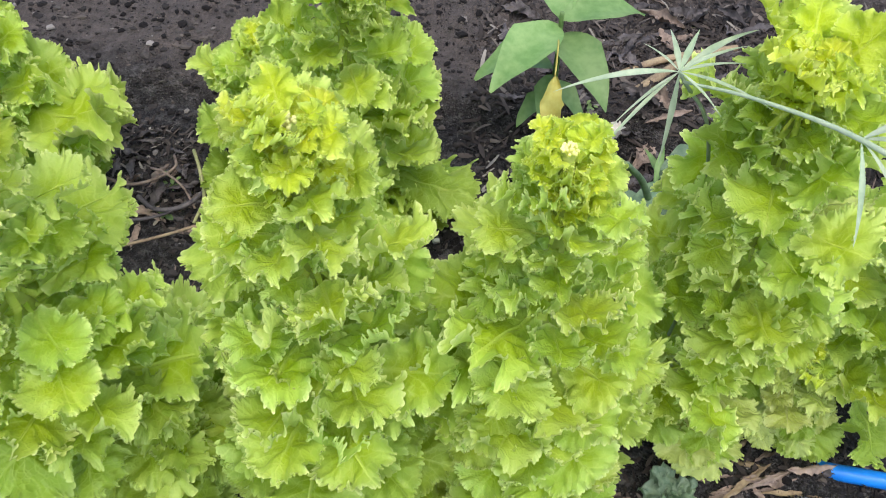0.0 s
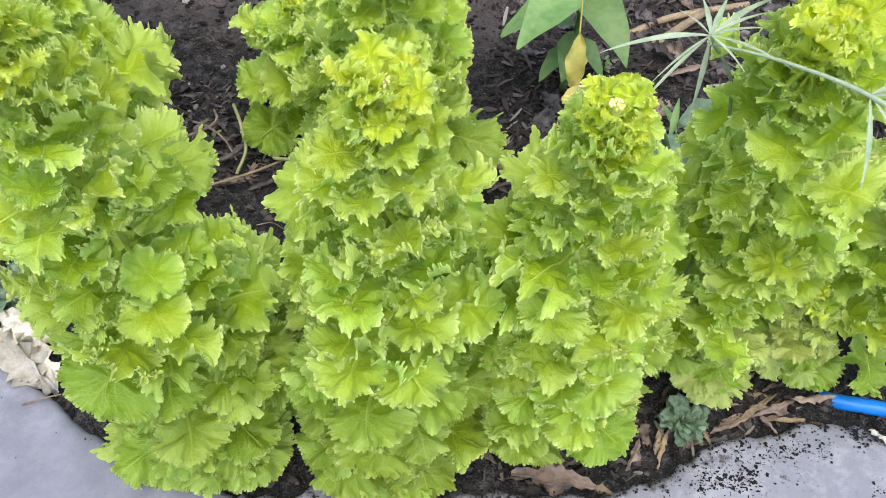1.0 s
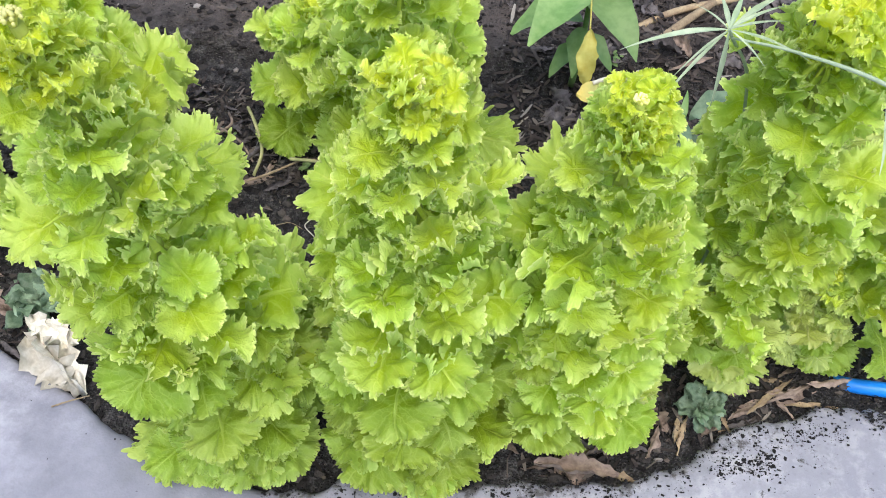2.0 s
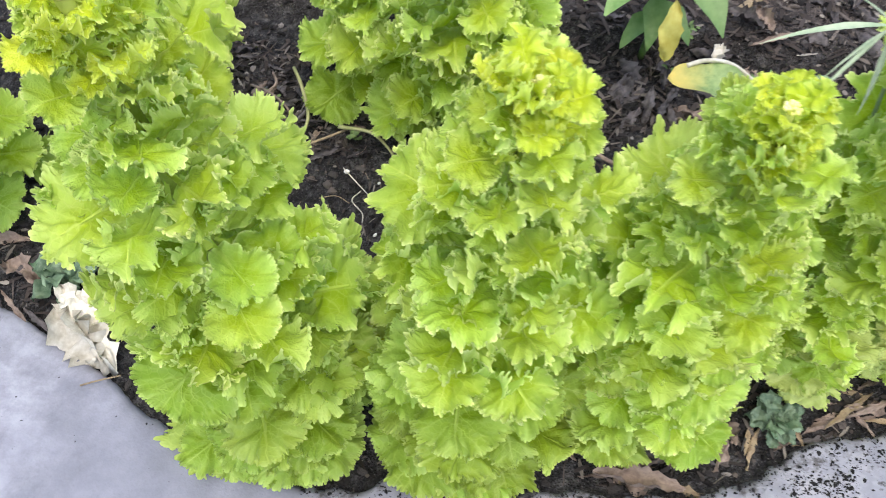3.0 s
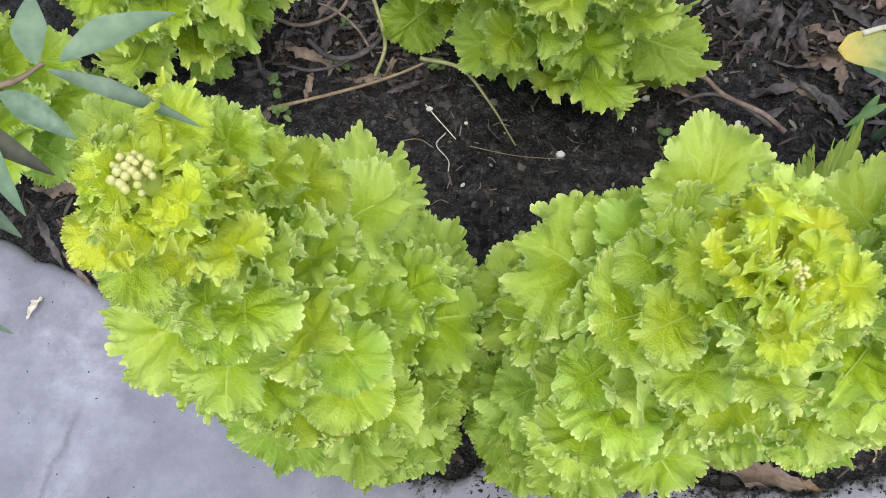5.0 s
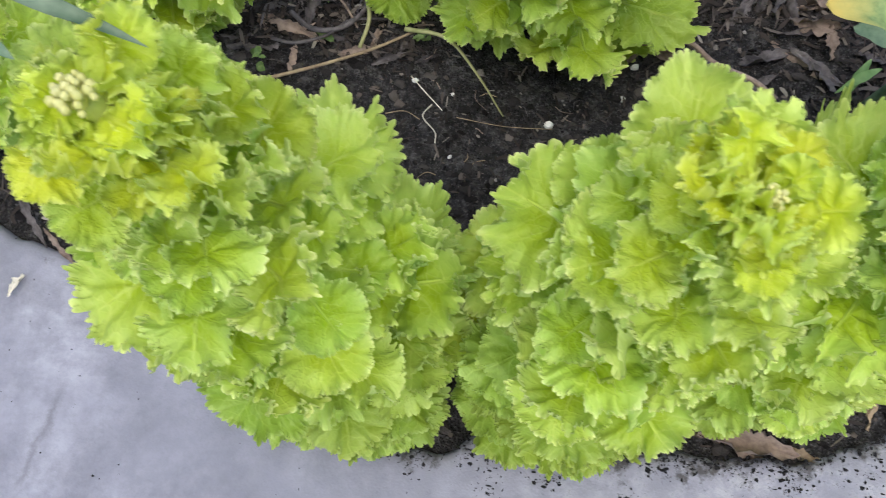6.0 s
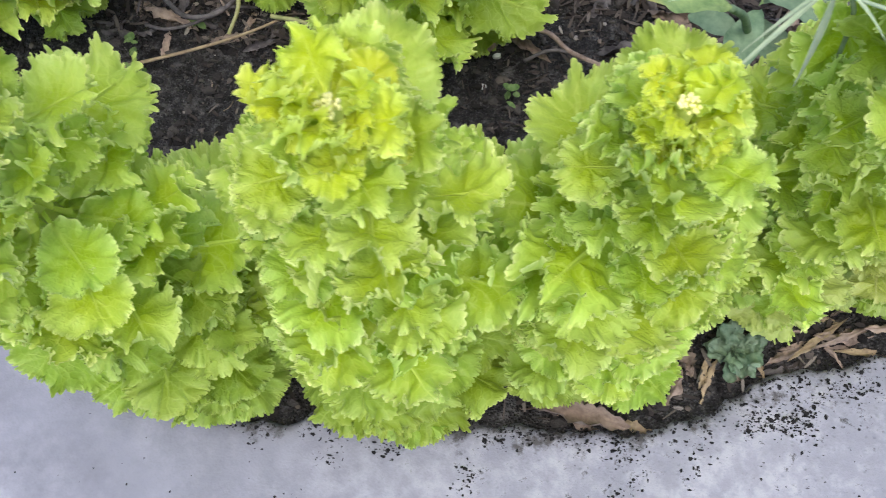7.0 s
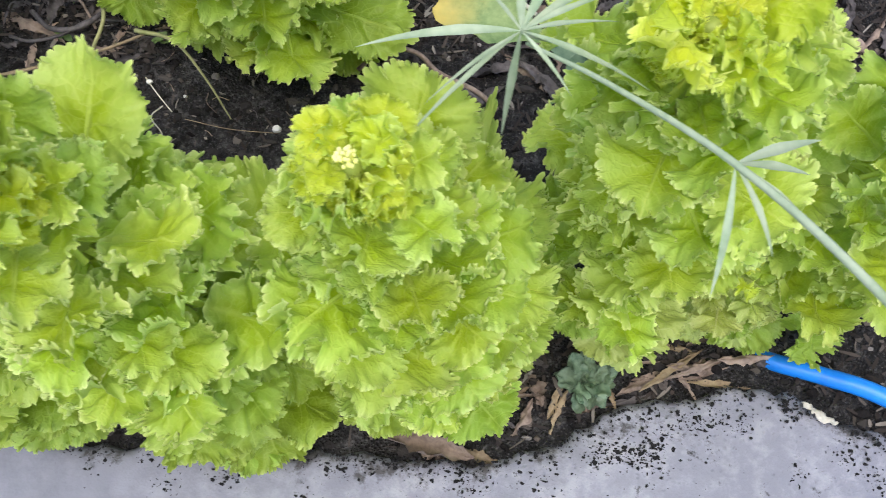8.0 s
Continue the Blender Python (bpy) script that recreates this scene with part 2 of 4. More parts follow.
    pit = math_node(nt, "MULTIPLY", math_node(nt, "SUBTRACT", 1.0, math_node(nt, "DIVIDE", pits, 0.22), clamp=True), math_node(nt, "ADD", 0.25, rough_side))
    h = math_node(nt, "ADD", math_node(nt, "MULTIPLY", mid, math_node(nt, "ADD", 0.5, rough_side)), math_node(nt, "SUBTRACT", math_node(nt, "MULTIPLY", grit, 0.25), math_node(nt, "MULTIPLY", pit, 0.5)))
    bp = node(nt, "ShaderNodeBump", {"Strength": 0.5, "Distance": 0.003, "Height": h}).outputs[0]
    bsdf = node(nt, "ShaderNodeBsdfPrincipled", {"Base Color": col, "Roughness": 0.8, "Specular IOR Level": 0.3, "Normal": bp})
    nt.links.new(bsdf.outputs[0], o.inputs[0])
    return m


M_LEAF = lettuce_material("lettuce_leaf", (0.39, 0.53, 0.005), (0.45, 0.625, 0.090), (0.90, 0.95, 0.42), (0.60, 0.72, 0.13))
M_YOUNG = lettuce_material("young_lettuce_leaf", (0.58, 0.66, 0.008), (0.64, 0.74, 0.05), (0.84, 0.90, 0.26), (0.72, 0.78, 0.12), 0.34)
# lower leaves: deeper green, with the canopy's shade put into the colour
M_LOW = lettuce_material("shade_tinted_lettuce_leaf", (0.21, 0.33, 0.006), (0.275, 0.42, 0.036), (0.54, 0.66, 0.19), (0.45, 0.58, 0.10))
M_PALE = lettuce_material("pale_lettuce_leaf", (0.36, 0.46, 0.07), (0.50, 0.58, 0.17), (0.62, 0.68, 0.30), (0.60, 0.64, 0.28))
M_STEM = plain_material("lettuce_stem", (0.33, 0.42, 0.06), (0.45, 0.52, 0.12), rough=0.5, scale=40)
M_BUD = plain_material("flower_bud", (0.84, 0.84, 0.26), (0.94, 0.93, 0.44), rough=0.6, scale=90, translucent=0.2)
M_SOIL = soil_material()
M_CONC = concrete_material()
def crumb_material():
    m, nt, o = new_material("soil_crumb")
    g = node(nt, "ShaderNodeNewGeometry").outputs["Random Per Island"]
    col = ramp(nt, g, [(0.0, (0.008, 0.007, 0.007)), (0.6, (0.034, 0.031, 0.030)), (0.88, (0.080, 0.072, 0.066)), (0.965, (0.12, 0.10, 0.085)), (1.0, (0.30, 0.28, 0.26))])
    tc = node(nt, "ShaderNodeTexCoord").outputs["Object"]
    n1 = node(nt, "ShaderNodeTexNoise", {"Vector": tc, "Scale": 700.0, "Detail": 3}).outputs[0]
    bp = node(nt, "ShaderNodeBump", {"Strength": 0.8, "Distance": 0.001, "Height": n1}).outputs[0]
    nt.links.new(node(nt, "ShaderNodeBsdfPrincipled", {"Base Color": col, "Roughness": 0.95, "Specular IOR Level": 0.15, "Normal": bp}).outputs[0], o.inputs[0])
    return m


M_CLOD = crumb_material()
M_SPILL = plain_material("spilled_soil", (0.004, 0.004, 0.004), (0.018, 0.017, 0.018), rough=0.95, scale=120)
M_DRY = plain_material("dry_leaf", (0.12, 0.086, 0.068), (0.36, 0.28, 0.225), rough=0.75, scale=35, translucent=0.1)
M_DRYD = plain_material("rotting_leaf", (0.028, 0.025, 0.026), (0.145, 0.130, 0.130), rough=0.75, scale=35)
M_STRAW = plain_material("dry_stalk", (0.20, 0.14, 0.09), (0.38, 0.30, 0.18), rough=0.65, scale=60)
M_GREENSTALK = plain_material("withered_green_stalk", (0.24, 0.26, 0.10), (0.42, 0.41, 0.20), rough=0.55, scale=40)
M_WHITE = plain_material("bleached_leaf", (0.56, 0.52, 0.41), (0.84, 0.81, 0.72), rough=0.7, scale=45, translucent=0.15)
M_CHIP = plain_material("white_chip", (0.62, 0.62, 0.58), (0.80, 0.80, 0.76), rough=0.6, scale=90)
M_HOSE = plain_material("blue_hose", (0.006, 0.16, 0.60), (0.010, 0.22, 0.72), rough=0.32, scale=25, bump=0.1, spec=0.5)
M_GREY = plain_material("grey_green_leaf", (0.11, 0.19, 0.11), (0.23, 0.33, 0.20), rough=0.5, scale=40, translucent=0.2)
M_WEED = plain_material("weed_leaf", (0.085, 0.155, 0.09), (0.26, 0.35, 0.23), rough=0.45, scale=45, translucent=0.2)
M_BROAD = plain_material("broad_leaf", (0.14, 0.27, 0.08), (0.26, 0.40, 0.15), rough=0.42, scale=22, translucent=0.25)
M_SPROUT = plain_material("sprout_leaf", (0.08, 0.15, 0.04), (0.19, 0.27, 0.09), rough=0.5, scale=60, translucent=0.15)
M_TWIGLEAF = plain_material("dull_twig_leaf", (0.055, 0.060, 0.038), (0.12, 0.125, 0.08), rough=0.5, scale=45, translucent=0.15)
M_SILVER = plain_material("silvery_blade", (0.30, 0.40, 0.25), (0.47, 0.55, 0.39), rough=0.5, scale=40, translucent=0.25)
M_TIPPED = plain_material("yellow_tipped_leaf", (0.12, 0.20, 0.07), (0.29, 0.38, 0.15), rough=0.5, scale=40, translucent=0.15, tip=(0.050, (0.62, 0.50, 0.13)))
M_YELLOW = plain_material("yellowed_leaf", (0.46, 0.38, 0.07), (0.58, 0.56, 0.17), rough=0.5, scale=24, translucent=0.2)


# ---- ground and slab ----
EDGE = [(-3.0, 1.3), (-0.90, 0.25), (-0.62, 0.136), (-0.565, 0.122), (-0.488, 0.094), (-0.45, 0.078), (-0.404, 0.052), (-0.365, 0.026), (-0.25, -0.018), (-0.144, -0.034),
        (-0.09, -0.011), (0.042, -0.006), (0.145, 0.004), (0.223, 0.014), (0.290, 0.050), (0.325, 0.078), (0.412, 0.112), (0.470, 0.131),
        (0.515, 0.122), (0.577, 0.096), (0.70, 0.075), (1.0, 0.08), (3.0, 0.1)]


def edge_y(x):
    for (x0, y0), (x1, y1) in zip(EDGE, EDGE[1:]):
        if x0 <= x <= x1:
            return y0 + (y1 - y0) * (x - x0) / (x1 - x0)
    return 0.1


def soil_z(x, y):
    """Height of the bed: crumbly, a little below the slab, with a low bank at the back."""
    p = Vector((x, y, 0.0))
    z = -0.014 + 0.010 * noise.noise(p * 9) + 0.006 * noise.noise(p * 27) + 0.003 * noise.noise(p * 80)
    bank = min(max((y - 0.585 + 0.03 * noise.noise(p * 7)) / 0.035, 0), 1)
    return z + 0.028 * bank * bank * (3 - 2 * bank)


def make_ground():
    xs = [-900, -60, -8, -2.2] + [-1.1 + 0.0085 * i for i in range(260)] + [2.2, 8, 60, 900]
    ys = [-900, -60, -8, -1.5, -0.5] + [-0.06 + 0.0085 * i for i in range(150)] + [2.2, 8, 60, 900]
    verts = []
    for y in ys:
        for x in xs:
            fine = -1.2 < x < 1.2 and -0.1 < y < 1.3
            verts.append((x, y, soil_z(x, y) if fine else -0.014))
    w = len(xs)
    faces = [(j * w + i, j * w + i + 1, (j + 1) * w + i + 1, (j + 1) * w + i) for j in range(len(ys) - 1) for i in range(w - 1)]
    g = part("ground", mesh_from("ground", verts, faces), M_SOIL)
    return tagged(g, "dark crumbly garden soil, drier and paler behind", "soil", kind="structure")


def make_slab():
    """A concrete path with a broken, dirty edge along the bed."""
    xs = [-3, -2, -1.4] + [-1.0 + 0.006 * i for i in range(334)] + [1.2, 1.6, 2.2, 3]
    offs = [(0.000, -0.075), (0.001, -0.030), (0.003, -0.010), (0.007, -0.003), (0.013, 0.0), (0.025, 0.0), (0.045, 0.0), (0.07, 0.0), (0.10, 0.0), (0.15, 0), (0.22, 0), (0.35, 0), (0.6, 0), (1.0, 0), (None, 0)]
    verts, edge = [], []
    for x in xs:
        p = Vector((x, 0, 3.1))
        jag = 0.010 * noise.noise(p * 22) + 0.007 * noise.noise(p * 55) + 0.004 * noise.noise(p * 140) if abs(x) < 1.05 else 0
        if x < -0.2:
            jag *= 0.5
        for off, z in offs:
            y = edge_y(x) + jag - off if off is not None else -1.6
            off = 9.0 if off is None else off
            q = Vector((x, y, 1.7))
            dz = 0.0015 * noise.noise(q * 14) + (0.0012 * noise.noise(q * 60) if x > -0.1 else 0.0003 * noise.noise(q * 60))
            drop = 0.010 * max(0, noise.noise(q * 18) + 0.25) * max(0, 1 - off / 0.035) if x > -0.1 else 0
            verts.append((x, y, z + dz - drop))
            edge.append(max(0.0, 1 - off / 0.10) * (0.55 if x < -0.15 else 1.0))
    k = len(offs)
    faces = [(i * k + j, i * k + j + 1, (i + 1) * k + j + 1, (i + 1) * k + j) for i in range(len(xs) - 1) for j in range(k - 1)]
    me = mesh_from("concrete_slab", verts, faces)
    at = me.attributes.new("edge", "FLOAT", "POINT")
    at.data.foreach_set("value", edge)
    s = part("pavement", me, M_CONC)
    return tagged(s, "pale grey concrete path with a broken dirty edge", "path", kind="structure")


make_ground()
make_slab()


# ---- lettuces ----
def ease(lo, hi, v):
    t = min(1.0, max(0.0, (v - lo) / (hi - lo)))
    return t * t * (3 - 2 * t)


def lettuce_leaf(seed, material, arch, cup, frill, wide=1.0, fine=58):
    """One frilled fan-shaped leaf, 1 long, base at the origin, along +Y, upper face +Z."""
    r = random.Random(seed)
    cy = 0.60
    rings = [(0.22, 1), (0.46, 1), (0.66, 2), (0.83, 4), (0.925, 8), (1.0, 8)]
    ph = [r.uniform(0, 6.28) for _ in range(16)]
    n1, n2, n3 = r.choice((5, 6, 7)), r.randint(17, 21), r.randint(92, 110)
    verts, flat, rim, faces = [], [], [], []

    def bend(x, y, z):
        # arch along the length, so that the tip hangs
        a = arch * y
        yy, zz = math.sin(a) / arch, (math.cos(a) - 1) / arch
        return (x, yy + z * math.sin(a), zz + z * math.cos(a))

    def add(x, y, z, e):
        q = Vector((x + seed, y, 0.0))
        z += 0.065 * noise.noise(q * 4.0) + 0.070 * noise.noise(q * 9.0) + 0.028 * noise.noise(q * 20.0) + cup * 1.3 * abs(x) ** 1.6
        verts.append(bend(x, y, z))
        flat.append((x, y))
        rim.append(e)

    add(0, cy, 0, 0)
    starts = []
    for rr, mult in rings:
        segs = fine * mult
        starts.append((len(verts), segs))
        q1, q2, q3 = ease(0.30, 1.0, rr), ease(0.66, 1.0, rr), ease(0.84, 1.0, rr)
        for k in range(segs):
            u = -1 + 2 * k / segs
            a = math.pi * (0.75 * u + 0.25 * u ** 3)
            tip = math.cos(a)
            calm = ease(-0.98, -0.55, tip) * frill
            w = 0.415 * wide * (1 - 0.62 * max(0, -tip) ** 1.3)
            d = math.hypot(math.sin(a) * w, tip * (0.38 if tip > 0 else 0.38 + 0.10 * tip * tip))
            d *= 1.0 + 0.03 * math.sin(3 * a + ph[0]) + 0.02 * math.sin(5 * a + ph[1])
            # broad folds, then rounded uneven lobes with a curling rim, then small round teeth
            ring = Vector((math.sin(a), tip, 0.37 * seed))
            c1, c2, c3 = noise.noise(ring * 1.7), noise.noise(ring * 2.6 + Vector((7, 0, 0))), noise.noise(ring * 5.5 + Vector((0, 9, 0)))
            s1 = math.sin(n1 * a + 0.9 * math.sin(a + ph[2]) + 0.6 * math.sin(2 * a + ph[3]))
            p2 = 0.5 * n2 * a + 1.1 * math.sin(2 * a + ph[4]) + 0.7 * math.sin(5 * a + ph[5])
            p3 = 0.5 * n3 * a + 1.2 * math.sin(4 * a + ph[6]) + 0.8 * math.sin(9 * a + ph[7])
            s2, s3 = math.sin(p2), math.sin(p3)
            big, small = max(0.2, 0.8 + 1.0 * c2), max(0.3, 0.9 + 0.8 * c3)
            lip, t = 0.10 * d, max(0.0, (rr - 0.83) / 0.17)
            roll = 0.15 + calm * max(-1.4, min(3.0, 1.2 + 4.0 * c3))
            roll = roll if abs(roll) > 0.01 else 0.01
            d *= min(rr, 0.83) + calm * (0.06 * q1 * c1 + 0.125 * q2 * big * (abs(s2) ** 0.5 - 0.80) + 0.100 * q3 * small * (abs(s3) ** 0.7 - 0.6))
            d += 0.60 * lip * math.sin(roll * t) / roll + 0.40 * lip * t
            z = lip * (1 - math.cos(roll * t)) / roll
            a2 = a - calm * (0.042 * q2 * big * math.sin(2 * p2) + 0.012 * q3 * small * math.sin(2 * p3))
            z += calm * (0.065 * q1 * s1 + 0.060 * q2 * big * s2 + 0.022 * q3 * small * s3 + 0.065 * q2 * c3)
            add(d * math.sin(a2), cy + d * math.cos(a2), z, rr)
    s0, n = starts[0]
    faces += [(0, s0 + k, s0 + (k + 1) % n) for k in range(n)]
    for (sa, na), (sb, nb) in zip(starts, starts[1:]):
        for k in range(na):
            k2 = (k + 1) % na
            if na == nb:
                faces.append((sa + k, sb + k, sb + k2, sa + k2))
            else:
                m0, m1, m2 = 2 * k, 2 * k + 1, (2 * k + 2) % nb
                faces += [(sa + k, sb + m0, sb + m1), (sa + k, sb + m1, sa + k2), (sa + k2, sb + m1, sb + m2)]
    # fleshy midrib and stalk under the blade
    b0, n = len(verts), 9
    for i in range(n):
        y = -0.42 + 1.22 * i / (n - 1)
        w = 0.038 * (1 - 0.85 * i / (n - 1))
        for k in range(5):
            an = math.pi * k / 4
            add(w * math.cos(an), y, -0.9 * w * math.sin(an) + 0.010, 0.0)
            flat[-1] = (0.0, y)
    faces += [(b0 + i * 5 + k, b0 + i * 5 + k + 1, b0 + (i + 1) * 5 + k + 1, b0 + (i + 1) * 5 + k) for i in range(n - 1) for k in range(4)]
    me = mesh_from("leaf", verts, faces)
    uvl = me.uv_layers.new(name="flat")
    idx = [0] * len(me.loops)
    me.loops.foreach_get("vertex_index", idx)
    uvl.data.foreach_set("uv", [c for v in idx for c in flat[v]])
    at = me.attributes.new("frill", "FLOAT", "POINT")
    at.data.foreach_set("value", rim)
    me.materials.append(material)
    return me


MATURE = [lettuce_leaf(10 + i, M_LEAF, rnd(-0.40, 0.40) + 0.003, rnd(-0.2, 0.5), rnd(0.85, 1.2), rnd(0.92, 1.15)) for i in range(16)]
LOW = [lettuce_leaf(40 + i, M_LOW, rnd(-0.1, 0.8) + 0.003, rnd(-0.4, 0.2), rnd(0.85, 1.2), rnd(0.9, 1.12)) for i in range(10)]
YOUNG = [lettuce_leaf(70 + i, M_YOUNG, rnd(-0.3, 0.6) + 0.01, rnd(-0.1, 0.5), rnd(0.9, 1.3), rnd(0.85, 1.05), fine=40) for i in range(8)]
PALE = [lettuce_leaf(90 + i, M_PALE, rnd(0.1, 1.0), rnd(-0.4, 0.2), rnd(0.8, 1.1), rnd(0.85, 1.1)) for i in range(5)]


def bud_head(size, seed):
    """A cluster of small pale flower buds on short stalks."""
    r = random.Random(seed)
    bm = bmesh.new()
    for k in range(20):
        a, q = 2.4 * k + r.uniform(-0.3, 0.3), math.sqrt((k + 0.5) / 20) * r.uniform(0.9, 1.15)
        c = Vector((size * q * math.cos(a), size * q * math.sin(a), size * (0.55 - 0.5 * q * q) + r.uniform(-0.1, 0.1) * size))
        s = size * r.uniform(0.18, 0.29)
        bmesh.ops.create_icosphere(bm, subdivisions=1, radius=s, matrix=Matrix.Translation(c) @ Matrix.Diagonal((1, 1, 1.35, 1)))
    bmesh.ops.create_cone(bm, segments=8, radius1=size * 0.3, radius2=size * 0.7, depth=size, matrix=Matrix.Translation((0, 0, -size * 0.3)))
    me = bpy.data.meshes.new("flower_head")
    bm.to_mesh(me)
    bm.free()
    me.polygons.foreach_set("use_smooth", [True] * len(me.polygons))
    return me


def lettuce(base, top, leaves, reach, seed, label, buds=0.012, pale=0.0, low=0.42, first=0.05, young=0.93, tip=0.36, heart=36, short=None, extra=()):
    """A bolting lettuce: a stem from base to top with frilled leaves wound round it."""
    r = random.Random(seed)
    base, top = Vector(base), Vector(top)
    root = tagged(new("lettuce"), label, "lettuce", "lettuces in the bed")
    root.location = base
    rise = top - base
    bow = Vector((rise.x * 0.25, rise.y * 0.25, 0)) * -1

    def stem(h):
        return rise * h + bow * math.sin(math.pi * h)

    pts = [stem(i / 10) for i in range(11)]
    v, f = tube_data(pts, [0.011 - 0.007 * i / 10 for i in range(11)], 10)
    part("stem", mesh_from("stem", v, f), M_STEM, root)
    az = r.uniform(0, 6.28)
    leaves = int(1.12 * leaves)
    for i in range(leaves):
        h = first + (0.985 - first) * ((i + 0.5) / leaves) ** 0.92
        az += 2.39996 + r.uniform(-0.25, 0.25)
        size = 0.93 * reach * (1 - (1 - tip) * max(0, (h - 0.30) / 0.70) ** 1.5) * r.uniform(0.78, 1.08)
        # crowded leaves on one side stay short
        if short and short[1] < h < short[2] and abs((math.degrees(az) - short[0] + 180) % 360 - 180) < 50:
            size *= short[3]
        el = 2 + 34 * h + 10 * max(0, h - 0.6) / 0.4 + r.uniform(-18, 18)
        if h > young:
            me = r.choice(YOUNG)
        elif r.random() < pale * (1.6 - h):
            me = r.choice(PALE)
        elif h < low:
            # below this height the copy with shade in its colour
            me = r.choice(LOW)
        else:
            me = r.choice(MATURE)
        ob = new("leaf", me)
        ob.parent = root
        m = Matrix.Translation(stem(h)) @ Matrix.Rotation(az, 4, "Z") @ Matrix.Rotation(radians(el), 4, "X") @ Matrix.Rotation(r.uniform(-0.65, 0.65), 4, "Y")
        # no leaf sinks into the ground
        reach_z = (m @ Vector((0, size * 0.9, -size * 0.15))).z + base.z
        if reach_z < 0.012:
            m = m @ Matrix.Rotation(min(0.9, (0.012 - reach_z) / (size * 0.8)), 4, "X")
        ob.matrix_local = m @ Matrix.Translation((0, r.uniform(0.0, 0.20) * size, 0)) @ Matrix.Diagonal((0.90 * size * r.uniform(0.80, 1.08), 0.86 * size, 0.80 * size, 1))
    # single long leaves that stand out
    for h, turn, lift, size, *width in extra:
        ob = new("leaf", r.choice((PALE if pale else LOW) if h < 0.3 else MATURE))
        ob.parent = root
        ob.matrix_local = Matrix.Translation(stem(h)) @ Matrix.Rotation(radians(turn), 4, "Z") @ Matrix.Rotation(radians(lift), 4, "X") @ Matrix.Diagonal((width[0] if width else size, size, width[0] if width else size, 1))
    # the crowded heart of small leaves
    for i in range(heart):
        az += 2.39996
        size = reach * r.uniform(0.16, 0.30)
        ob = new("leaf", r.choice(YOUNG))
        ob.parent = root
        m = Matrix.Translation(stem(r.uniform(0.88, 0.995))) @ Matrix.Rotation(az, 4, "Z") @ Matrix.Rotation(radians(r.uniform(8, 62)), 4, "X") @ Matrix.Rotation(r.uniform(-0.6, 0.6), 4, "Y")
        ob.matrix_local = m @ Matrix.Diagonal((size, size, size, 1))
    if buds:
        ob = part("flower_head", bud_head(buds, seed), M_BUD, root, "cluster of pale yellow flower buds")
        ob.matrix_local = Matrix.Translation(stem(1.0) + Vector((0, -0.002, 0.006)))
    return root


TALL = "tall bolting bright green frilled lettuce with pale flower buds"
LOWER = "bright green frilled lettuce growing in dark soil"
lettuce((-0.015, 0.058, 0.0), (0.0, 0.002, 0.572), 104, 0.120, 1, TALL, 0.0045, extra=((0.76, -3, 30, 0.10, 0.085), (0.35, 60, 8, 0.12), (0.30, 85, 4, 0.12), (0.35, 35, 10, 0.12), (0.70, 70, 10, 0.09), (0.72, 35, 26, 0.072), (0.62, 15, 14, 0.08), (0.28, 72, 2, 0.11), (0.08, 178, 4, 0.10), (0.08, 212, 4, 0.11), (0.08, 145, 4, 0.115), (0.08, 120, 4, 0.11)))
lettuce((0.146, 0.098, 0.0), (0.129, 0.049, 0.524), 88, 0.115, 2, TALL, 0.0045, low=0.13, extra=((0.78, -8, 28, 0.088), (0.70, 40, 16, 0.09), (0.22, -6, 26, 0.20, 0.088), (0.35, 80, 6, 0.11), (0.3, -85, 4, 0.11), (0.12, 150, 5, 0.10), (0.12, 240, 4, 0.09), (0.15, 264, 4, 0.09), (0.58, -5, 18, 0.105), (0.52, -40, 14, 0.11), (0.64, 95, 14, 0.095), (0.56, 122, 10, 0.105), (0.66, 142, 12, 0.090), (0.50, 72, 12, 0.11), (0.46, 105, 8, 0.11)))
lettuce((-0.206, 0.042, 0.0), (-0.201, -0.011, 0.610), 122, 0.114, 3, TALL, 0.0066, tip=0.37, short=(92, 0.08, 0.62, 0.68), extra=((0.06, 124, 4, 0.125), (0.07, 150, 3, 0.105), (0.07, 178, 4, 0.098), (0.07, 205, 4, 0.105), (0.08, 232, 4, 0.115), (0.12, 165, 8, 0.09), (0.62, -22, 12, 0.105), (0.35, -50, 8, 0.125), (0.40, -78, 5, 0.115), (0.30, -32, 10, 0.125), (0.72, 132, 8, 0.088), (0.55, 142, 0, 0.09), (0.70, 95, 6, 0.085), (0.28, -65, 2, 0.115), (0.30, -95, 2, 0.115), (0.20, -80, 6, 0.115)))
lettuce((0.305, 0.190, 0.0), (0.262, 0.130, 0.53), 84, 0.110, 4, "bolting yellow-green frilled lettuce with paler lower leaves", 0, pale=0.05, low=0.16, tip=0.7, extra=((0.13, 207, -4, 0.10), (0.12, 182, -3, 0.085)))
lettuce((0.470, 0.245, 0.0), (0.460, 0.215, 0.36), 54, 0.130, 5, LOWER, 0, low=0.15, young=0.97, heart=6)
lettuce((0.400, 0.196, 0.0), (0.396, 0.184, 0.15), 28, 0.080, 6, "small pale yellow-green frilled lettuce by the path", 0, pale=0.8, young=0.85, heart=6)
lettuce((-0.185, 0.505, 0.0), (-0.180, 0.480, 0.20), 40, 0.120, 7, LOWER, 0, low=0.15, young=0.93, heart=10)
